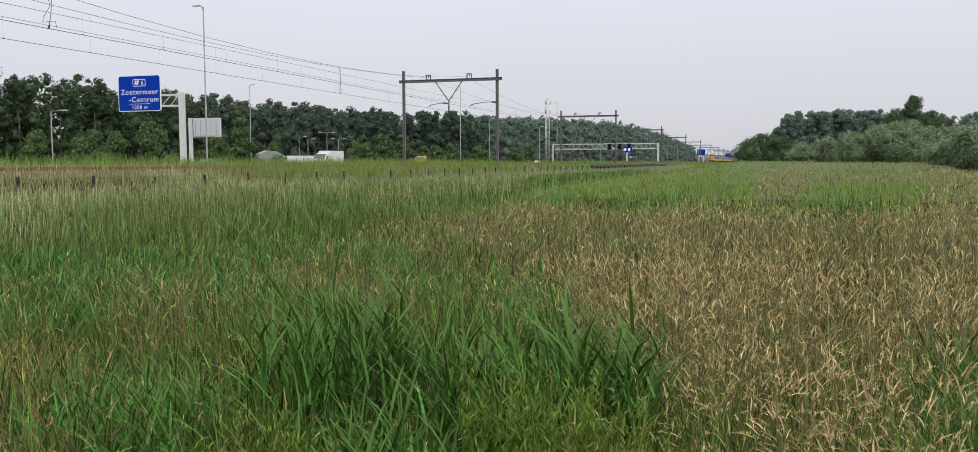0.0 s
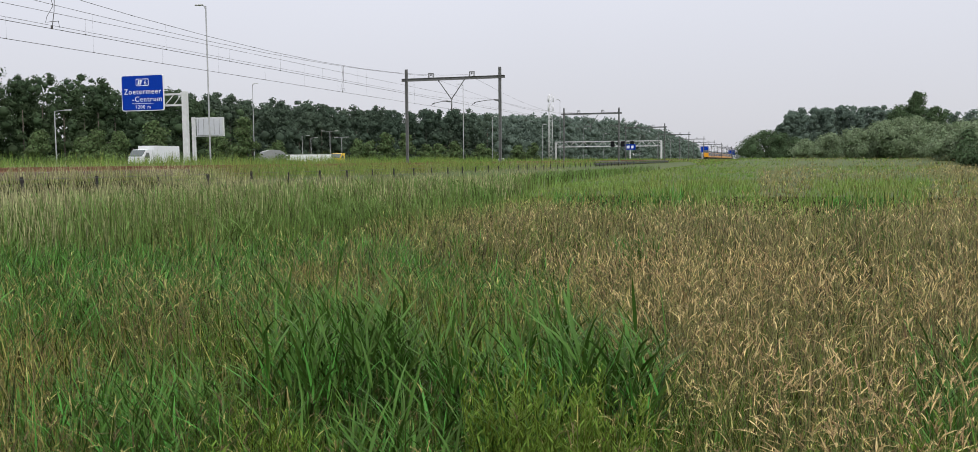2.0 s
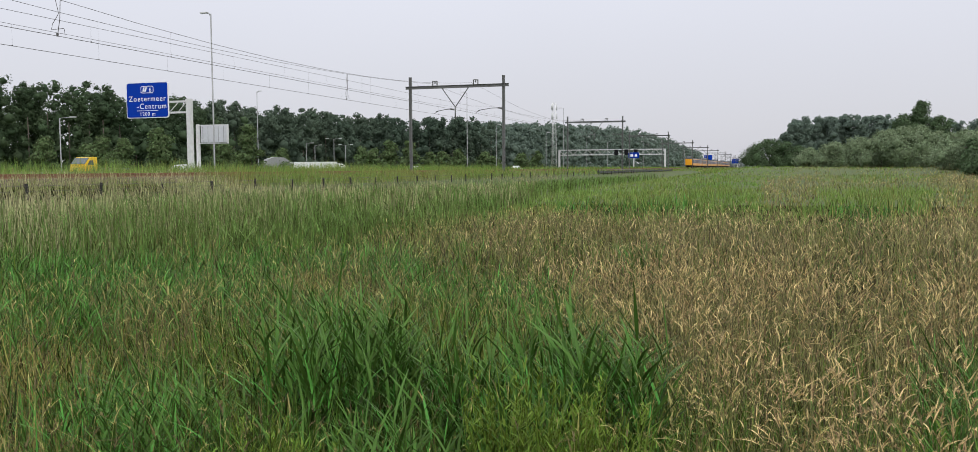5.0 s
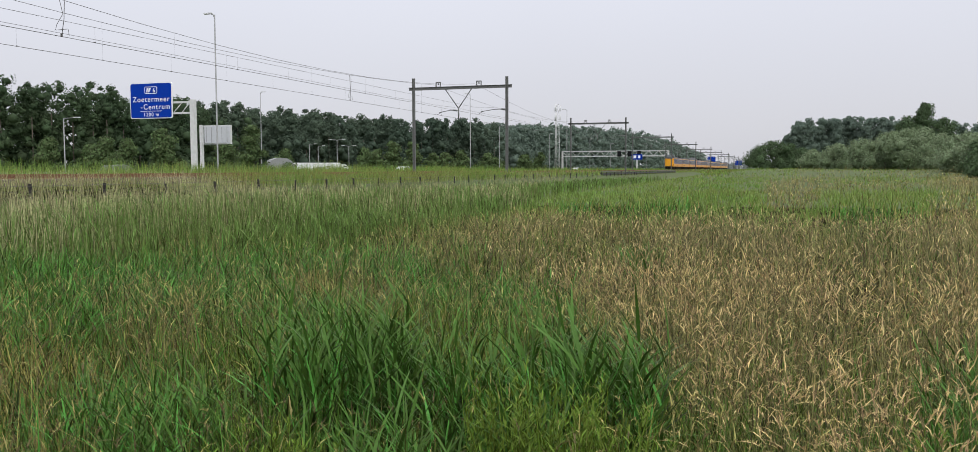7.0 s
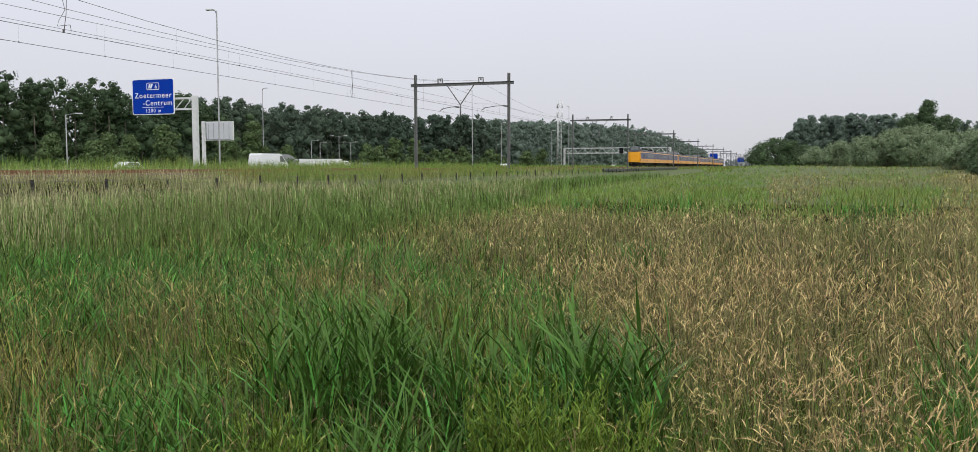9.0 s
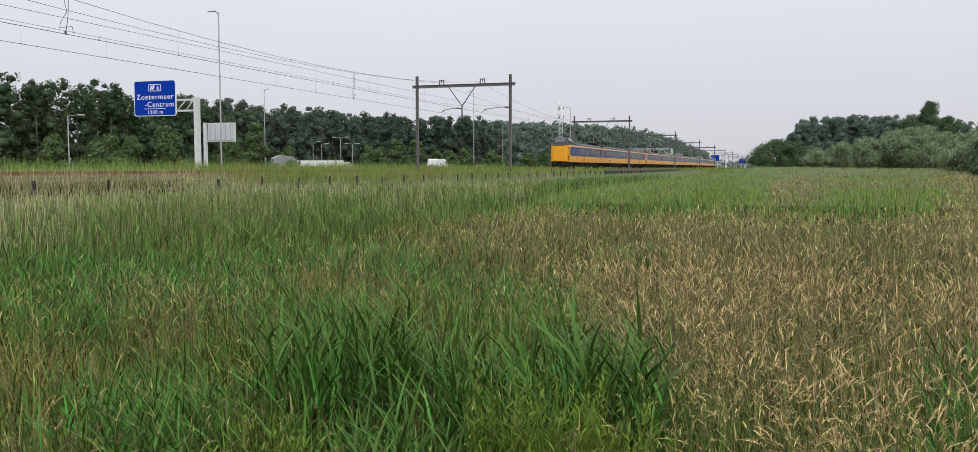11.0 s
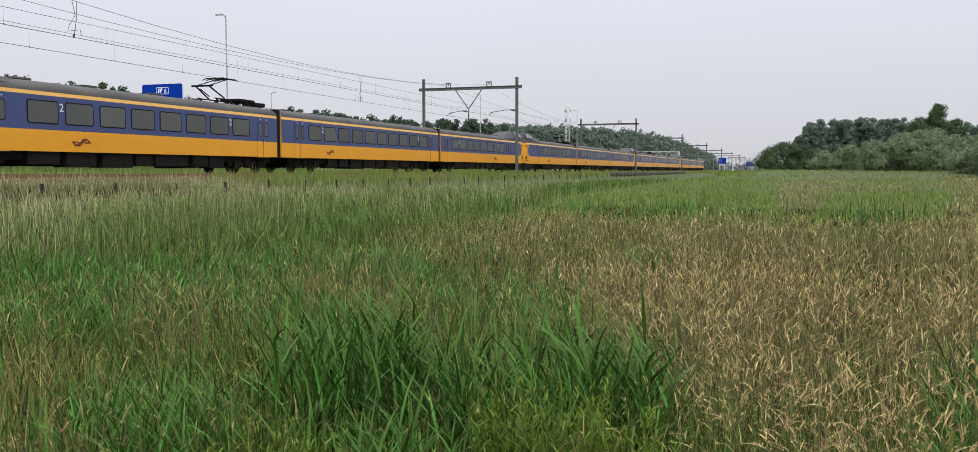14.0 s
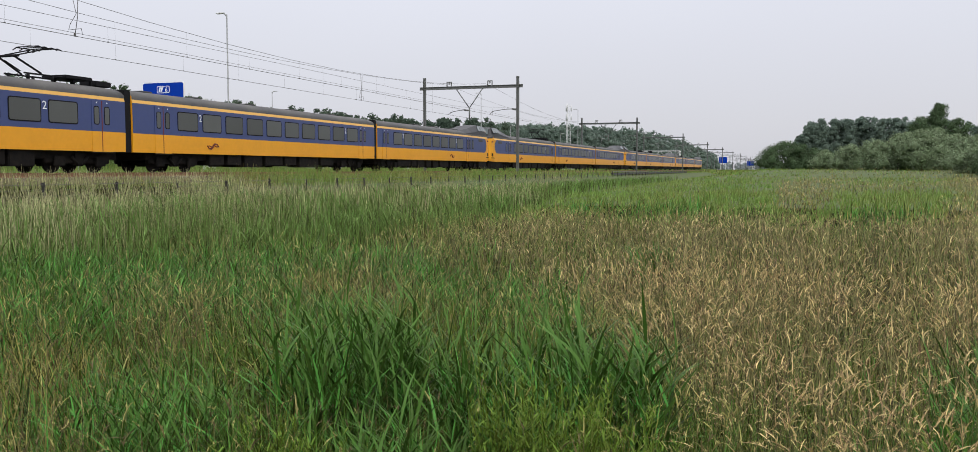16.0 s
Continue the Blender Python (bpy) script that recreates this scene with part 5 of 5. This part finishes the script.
def exit_sign():
    s = empty("motorway_sign", 0, 71, 0, "blue motorway exit sign on a white cantilever mast", "road sign")
    bm = bmesh.new()
    rounded(bm, -60.86, -55.9, 6.86, 10.36, -0.05, 0.06, 0.22)
    part("frame", bm, M_WHITE, s, "white sign border")
    bm = bmesh.new()
    rounded(bm, -60.78, -55.98, 6.94, 10.28, -0.07, -0.04, 0.2)
    part("panel", bm, M_BLUE, s, "blue sign panel")
    y = -0.076
    text("Zoetermeer", 0.74, s, -58.36, y, 8.5, M_WHITE)
    text("-Centrum", 0.74, s, -57.85, y, 7.76, M_WHITE)
    text("1200 m", 0.52, s, -58.36, y, 7.08, M_WHITE)
    bm = bmesh.new()
    box(bm, -59.65, -57.1, y, y + 0.01, 7.56, 7.60)
    part("line", bm, M_WHITE, s)
    bm = bmesh.new()
    rounded(bm, -59.1, -57.6, 9.28, 9.98, y, y + 0.01, 0.15)
    part("box_border", bm, M_WHITE, s)
    bm = bmesh.new()
    rounded(bm, -59.04, -57.66, 9.34, 9.92, y - 0.006, y, 0.11)
    part("box_field", bm, M_BLUE, s)
    bm = bmesh.new()
    for k, dx in ((0, 0), (1, 0.22)):
        loft(bm, [[(-58.9 + dx, yy, 9.42), (-58.75 + dx, yy, 9.42), (-58.62 + dx + 0.1 * k, yy, 9.85), (-58.80 + dx, yy, 9.85)] for yy in (y - 0.016, y - 0.007)], smooth=False)
    part("exit_symbol", bm, M_WHITE, s)
    text("6", 0.6, s, -57.98, y - 0.012, 9.41, M_WHITE)
    bm = bmesh.new()
    box(bm, -53.95, -53.4, 0.0, 0.4, 0.6, 8.62, 0, 0.04)
    part("mast", bm, M_WHITEPOLE, s, "white box mast")
    for z in (8.3, 7.25):
        bm = bmesh.new()
        box(bm, -57.6, -54.05, 0.15, 0.35, z, z + 0.18)
        part("arm", bm, M_WHITEPOLE, s)
    for a, b in ((-56, -55), (-55, -54.1)):
        bm = bmesh.new()
        tube(bm, [(a, 0.25, 7.4), (b, 0.25, 8.32)], 0.05, sides=6)
        part("brace", bm, M_WHITEPOLE, s)


def panel_sign():
    s = empty("traffic_sign", 0, 78, 0, "blank-backed grey sign panel in a white frame", "road sign")
    bm = bmesh.new()
    box(bm, -57.45, -54.25, -0.04, 0.03, 4.62, 6.4, 0, 0.02)
    part("panel", bm, M_SIGNBACK, s)
    for k in range(5):
        bm = bmesh.new()
        box(bm, -57.2 + 0.64 * k, -57.16 + 0.64 * k, -0.06, -0.042, 4.7, 6.3)
        part("rib", bm, M_STEEL, s)
    for z in (4.5, 6.4):
        bm = bmesh.new()
        box(bm, -58.0, -54.2, 0.04, 0.16, z, z + 0.1)
        part("rail", bm, M_WHITEPOLE, s)
    bm = bmesh.new()
    box(bm, -54.25, -54.13, -0.05, 0.14, 4.5, 6.5)
    part("upright", bm, M_WHITEPOLE, s)
    bm = bmesh.new()
    box(bm, -58.1, -57.75, 0.0, 0.3, 0.9, 6.55, 0, 0.03)
    part("mast", bm, M_WHITEPOLE, s)


def street_lamp(x, y, top, arm, turn=0, double=False, group="lamp posts along the motorway"):
    g = float(gz(x, y))
    l = empty("street_lamp", x, y, g, "tall grey steel street lamp with %s" % ("two arms" if double else "a single flat head"), "street lamp", group)
    h = top - g
    bm = bmesh.new()
    tube(bm, [(0, 0, -0.2), (0, 0, 1.2), (0, 0, 1.25), (0, 0, h)], 0.11, 0.06, sides=8)
    part("pole", bm, M_STEEL, l)
    for sg in ((1, -1) if double else (1,)):
        a = radians(turn)
        ux, uy = math.cos(a) * sg, math.sin(a) * sg
        bm = bmesh.new()
        tube(bm, [(0, 0, h - 0.3), (ux * 0.15, uy * 0.15, h), (ux * arm, uy * arm, h + 0.12)], 0.045, sides=6)
        part("arm", bm, M_STEEL, l)
        bm = bmesh.new()
        box(bm, -0.42, 0.42, -0.15, 0.15, -0.05, 0.08, 0, 0.04)
        hd = part("lamp_head", bm, M_WHITEPOLE, l)
        hd.matrix_basis = pose(ux * (arm + 0.2), uy * (arm + 0.2), h + 0.12, 0, 0, turn)


def gantry():
    g = empty("sign_gantry", 0, 448, 0, "white lattice steel sign gantry spanning the motorway", "gantry")
    z0, z1, x0, x1 = 8.6, 11.2, -106.8, -51.6
    for x in (x0, x1):
        bm = bmesh.new()
        box(bm, x - 0.45, x + 0.45, -0.4, 0.4, 0.9, z1, 0, 0.05)
        part("leg", bm, M_WHITEPOLE, g)
    for z in (z0, z1):
        bm = bmesh.new()
        box(bm, x0, x1, -0.5, 0.5, z - 0.22, z + 0.22)
        part("chord", bm, M_WHITEPOLE, g)
    n = 22
    for k in range(n):
        a, b = x0 + (x1 - x0) * k / n, x0 + (x1 - x0) * (k + 1) / n
        bm = bmesh.new()
        tube(bm, [(a, 0, z0 if k % 2 else z1), (b, 0, z1 if k % 2 else z0)], 0.16, sides=5)
        part("diagonal", bm, M_WHITEPOLE, g)
    for x in (-76.5, -71.2, -66.4):
        bm = bmesh.new()
        box(bm, x - 1.0, x + 1.0, -0.9, -0.55, 8.4, 11.2, 0, 0.05)
        part("lane_signal", bm, M_BLACK, g, "dark lane signal box")
    s = empty("motorway_sign", 0, 436, 0, "small blue direction sign on a grey post", "road sign")
    bm = bmesh.new()
    rounded(bm, -68.4, -63.0, 6.6, 9.4, -0.1, 0.1, 0.3)
    part("panel", bm, M_BLUE, s)
    bm = bmesh.new()
    box(bm, -67.4, -66, -0.14, -0.1, 7.3, 8.7)
    box(bm, -65.2, -64, -0.14, -0.1, 7.3, 8.7)
    part("symbol", bm, M_WHITE, s)
    bm = bmesh.new()
    box(bm, -66.0, -65.4, 0, 0.3, 0.9, 6.8)
    part("mast", bm, M_WHITEPOLE, s)
    # blue signs still farther along
    for x, y, w, zt in ((-54, 800, 7, 13), (-42, 1100, 8, 12)):
        s = empty("motorway_sign", x, y, 0, "far blue motorway direction sign", "road sign")
        bm = bmesh.new()
        rounded(bm, -w / 2, w / 2, zt - 5.5, zt, -0.1, 0.1, 0.4)
        part("panel", bm, M_BLUE, s)
        bm = bmesh.new()
        for k in (-0.3, 0.3):
            box(bm, w * k - 0.3, w * k + 0.3, 0.1, 0.5, 0.9, zt - 0.5)
        part("mast", bm, M_WHITEPOLE, s)


def radio_mast():
    m = empty("radio_mast", -100.5, 409.9, 1.0, "white lattice radio mast with antennas", "radio mast")
    h = 32.5
    bm = bmesh.new()
    for k in range(3):
        a = 2.09 * k
        tube(bm, [(1.5 * math.cos(a), 1.5 * math.sin(a), 0), (0.8 * math.cos(a), 0.8 * math.sin(a), h)], 0.12, sides=5)
    part("frame", bm, M_WHITEPOLE, m)
    for z in range(16):
        bm = bmesh.new()
        for k in range(3):
            a, b = 2.09 * k, 2.09 * (k + 1)
            r0, r1 = 1.5 - 0.7 * z / 16, 1.5 - 0.7 * (z + 1) / 16
            tube(bm, [(r0 * math.cos(a), r0 * math.sin(a), h * z / 16), (r1 * math.cos(b), r1 * math.sin(b), h * (z + 1) / 16)], 0.06, sides=4)
        part("lattice", bm, M_WHITEPOLE, m)
    for z in (24.5, 28.8):
        for k in range(3):
            a = 2.09 * k + 0.4
            bm = bmesh.new()
            tube(bm, [(1.5 * math.cos(a), 1.5 * math.sin(a), z), (1.5 * math.cos(a), 1.5 * math.sin(a), z + 2.8)], 0.26, sides=7)
            part("antenna", bm, M_WHITEPOLE, m)


motorway()
exit_sign()
panel_sign()
for x, y, top, arm, turn, dbl in ((-49.2, 68.7, 16.05, 0.5, 180, False), (-93.3, 144.0, 16.5, 0.5, 0, False), (-56.2, 158.9, 16.4, 0.5, 180, False), (-49.1, 210.6, 16.5, 0.6, 180, False), (-86.2, 88.3, 8.4, 1.5, 20, False), (-96.3, 179.8, 8.7, 1.4, 10, True), (-112.7, 195.7, 8.3, 1.4, 10, False), (-69.6, 219.9, 13.2, 0.6, 0, False), (-64.4, 253.1, 12.3, 0.6, 0, False), (-60.9, 296.3, 12.4, 0.6, 0, False), (-59.5, 328.3, 11.5, 0.6, 0, False), (-107, 190, 7.6, 1.2, 10, False), (-96, 185, 7.4, 1.2, 10, True)):
    street_lamp(x, y, top, arm, turn, dbl)
for k in range(12):
    street_lamp(-53, 380 + 62 * k, 13, 0.6, 180)
gantry()
radio_mast()


# ---- vehicles ----
def wheels(car, ys, w, r):
    for y in ys:
        for sx in (-1, 1):
            bm = bmesh.new()
            tube(bm, [(sx * (w - 0.22), y, r), (sx * w, y, r)], r, sides=16)
            t = part("wheel", bm, M_TYRE, car)
            bm = bmesh.new()
            tube(bm, [(sx * (w - 0.02), y, r), (sx * (w + 0.012), y, r)], r * 0.62, sides=12)
            part("rim", bm, M_STEEL, t)


def side_profile(bm, pts, w, inset, mi=0):
    """A body from a side outline, narrower above."""
    zmax = max(z for _, z in pts)
    def ring(sx):
        return [(sx * (w - inset * max(0, (z - 0.9) / (zmax - 0.9))), y, z) for y, z in pts]
    a = [bm.verts.new(p) for p in ring(-1)]
    b = [bm.verts.new(p) for p in ring(1)]
    n = len(pts)
    for k in range(n):
        bm.faces.new((a[k], a[(k + 1) % n], b[(k + 1) % n], b[k])).material_index = mi
    bm.faces.new(a[::-1]).material_index = mi
    bm.faces.new(b).material_index = mi
    bmesh.ops.recalc_face_normals(bm, faces=bm.faces)
    bmesh.ops.bevel(bm, geom=list(bm.edges), offset=0.05, segments=2, affect="EDGES")


def glass_strip(car, q, w, inset, zmax):
    for sx in (-1, 1):
        bm = bmesh.new()
        lo = [bm.verts.new((sx * (w + 0.006 - inset * max(0, (z - 0.9) / (zmax - 0.9))), y, z)) for y, z in q]
        hi = [bm.verts.new((v.co.x + sx * 0.008, v.co.y, v.co.z)) for v in lo]
        n = len(q)
        for k in range(n):
            bm.faces.new((lo[k], lo[(k + 1) % n], hi[(k + 1) % n], hi[k]))
        bm.faces.new(hi)
        part("side_window", bm, M_GLASS, car)


def car(name, mat, label):
    c = empty(name, 0, 0, ROADZ, label, "car")
    bm = bmesh.new()
    side_profile(bm, [(-2.1, 0.3), (-2.15, 0.75), (-1.95, 0.98), (-1.5, 1.42), (0.2, 1.48), (1.05, 1.0), (1.95, 0.85), (2.1, 0.6), (2.05, 0.3)], 0.88, 0.2)
    part("body", bm, mat, c)
    glass_strip(c, [(-1.55, 1.02), (-1.3, 1.36), (-0.45, 1.4), (-0.45, 1.02)], 0.88, 0.2, 1.48)
    glass_strip(c, [(-0.38, 1.02), (-0.38, 1.4), (0.15, 1.4), (0.75, 1.02)], 0.88, 0.2, 1.48)
    bm = bmesh.new()
    box(bm, -0.6, 0.6, -2.17, -2.13, 0.72, 0.86)
    part("tail_light", bm, M_REDPAINT, c)
    wheels(c, (-1.3, 1.35), 0.88, 0.32)
    return c


def van(label):
    c = empty("van", 0, 0, ROADZ, label, "van")
    bm = bmesh.new()
    side_profile(bm, [(-2.9, 0.35), (-2.95, 1.2), (-2.85, 2.3), (-2.6, 2.42), (1.1, 2.44), (1.6, 2.3), (2.35, 1.45), (2.95, 1.15), (3.0, 0.4)], 1.0, 0.14)
    part("body", bm, M_CARWHITE, c)
    glass_strip(c, [(0.9, 1.45), (0.95, 2.15), (1.5, 2.15), (2.1, 1.45)], 1.0, 0.14, 2.62)
    bm = bmesh.new()
    vs = [bm.verts.new(p) for p in ((-0.82, 1.68, 2.33), (0.82, 1.68, 2.33), (0.9, 2.36, 1.49), (-0.9, 2.36, 1.49))]
    bm.faces.new(vs)
    part("windscreen", bm, M_GLASS, c)
    wheels(c, (-1.9, 2.0), 1.0, 0.36)
    return c


def truck(name, cabmat, boxmat, ln, hh, label, bed=0.0):
    c = empty(name, 0, 0, ROADZ, label, "truck")
    bm = bmesh.new()
    box(bm, -1.22, 1.22, -ln, 0.0, 0.95, bed or hh, 0, 0.04)
    part("flat_bed" if bed else "cargo_box", bm, boxmat, c)
    bm = bmesh.new()
    side_profile(bm, [(0.15, 0.5), (0.15, hh * 0.86), (1.2, hh * 0.84), (1.95, hh * 0.55), (2.1, 0.5)], 1.12, 0.1)
    part("cab", bm, cabmat, c)
    glass_strip(c, [(0.75, 1.5), (0.8, hh * 0.72), (1.3, hh * 0.72), (1.7, 1.5)], 1.12, 0.1, hh * 0.86)
    bm = bmesh.new()
    loft(bm, [[(-0.95, y + o, z), (0.95, y + o, z), (0.95, y + o + 0.03, z + 0.02), (-0.95, y + o + 0.03, z + 0.02)] for y, z, o in ((1.26, hh * 0.82, 0.02), (1.93, hh * 0.57, 0.02))], smooth=False)
    part("windscreen", bm, M_CABGLASS, c)
    bm = bmesh.new()
    box(bm, -0.9, 0.9, -ln, 1.5, 0.55, 0.94)
    part("chassis", bm, M_UNDER, c)
    wheels(c, (-ln + 1.2, 1.2), 1.1, 0.44)
    return c


BOX_TRUCK = truck("box_truck", M_CARWHITE, M_CARWHITE, 4.7, 3.0, "white box truck driving on the motorway")
YELLOW_TRUCK = truck("recovery_truck", M_CARYELLOW, M_CARGREY, 5.0, 2.8, "yellow flatbed truck driving on the motorway", 1.15)
WHITE_VAN = van("white delivery van driving on the motorway")
WHITE_CAR = car("car", M_CARWHITE, "white car driving away on the motorway")
WHITE_CAR_2 = car("car", M_CARWHITE, "white car driving on the far carriageway")
WHITE_CAR_3 = car("car", M_CARWHITE, "white car far along the motorway")
GREY_CAR = car("car", M_CARGREY, "dark grey car driving on the motorway")
GREY_CAR_2 = car("car", M_CARGREY, "dark grey car on the near carriageway")
GREY_CAR_3 = car("car", M_SIGNBACK, "silver car on the near carriageway")


def standing_things():
    """A long white lorry, parked cars and a rounded shelter beside the far carriageway."""
    t = truck("parked_truck", M_CARWHITE, M_CARWHITE, 12, 2.5, "long white lorry parked beside the motorway")
    t.matrix_basis = pose(-96.2, 181, 0.95, 0, 0, -60)
    s = empty("shelter", -103, 165.5, 0.95, "rounded grey shelter with a curved roof", "shelter")
    bm = bmesh.new()
    prof = [(-2.6, 0), (-2.5, 2.2), (-2.0, 3.0), (-0.5, 3.5), (1.5, 3.4), (2.6, 2.8), (3.2, 1.6), (3.4, 0)]
    loft(bm, [[(x * math.cos(0.9) - d * math.sin(0.9), x * math.sin(0.9) + d * math.cos(0.9), z) for x, z in prof] for d in (-1.3, 1.3)], smooth=False)
    part("roof", bm, M_STEEL, s)
    for x, y, m in ((-90, 196, M_REDPAINT), (-78, 232, M_CARWHITE), (-93, 200, M_CARGREY)):
        c = car("parked_car", m, "parked car among the trees by the motorway")
        c.matrix_basis = pose(x, y, 1.0, 0, 0, 25)


standing_things()


def drive(thing, x, y0, speed, turn=0):
    """Steady driving along a lane: where it is at the clip's start, and metres a second."""
    walk(thing, [(0.5 * k, pose(x, y0 + speed * 0.5 * k, ROADZ, 0, 0, turn)) for k in range(29)] + [(14.4, pose(x, y0 + speed * 14.4, ROADZ, 0, 0, turn)), (14.6, pose(x, y0 + speed * 14.4, ROADZ, 0, 0, turn)), (16.0, pose(x, y0 + speed * 14.4, ROADZ, 0, 0, turn))])


def motions():
    for k, u in enumerate(TRAINS):
        walk(u, [(t, pose(TRACK_FAR, y + 80.9 * k, RAIL)) for t, y in NOSE])
    drive(BOX_TRUCK, -72, 133.6, -22.9, 180)
    drive(YELLOW_TRUCK, -73, 180.6, -20.3, 180)
    drive(WHITE_CAR_2, -72.5, 281.0, -22.0, 180)
    drive(WHITE_CAR, -58, 45.8, 30.8)
    drive(WHITE_VAN, -57.5, -152.2, 26.9)
    drive(WHITE_CAR_3, -58, -61.0, 27.5)
    drive(GREY_CAR, -72.5, 101.0, -24.0, 180)
    drive(GREY_CAR_2, -61.5, -119.0, 27.0)
    drive(GREY_CAR_3, -61.5, -251.0, 27.0)


motions()
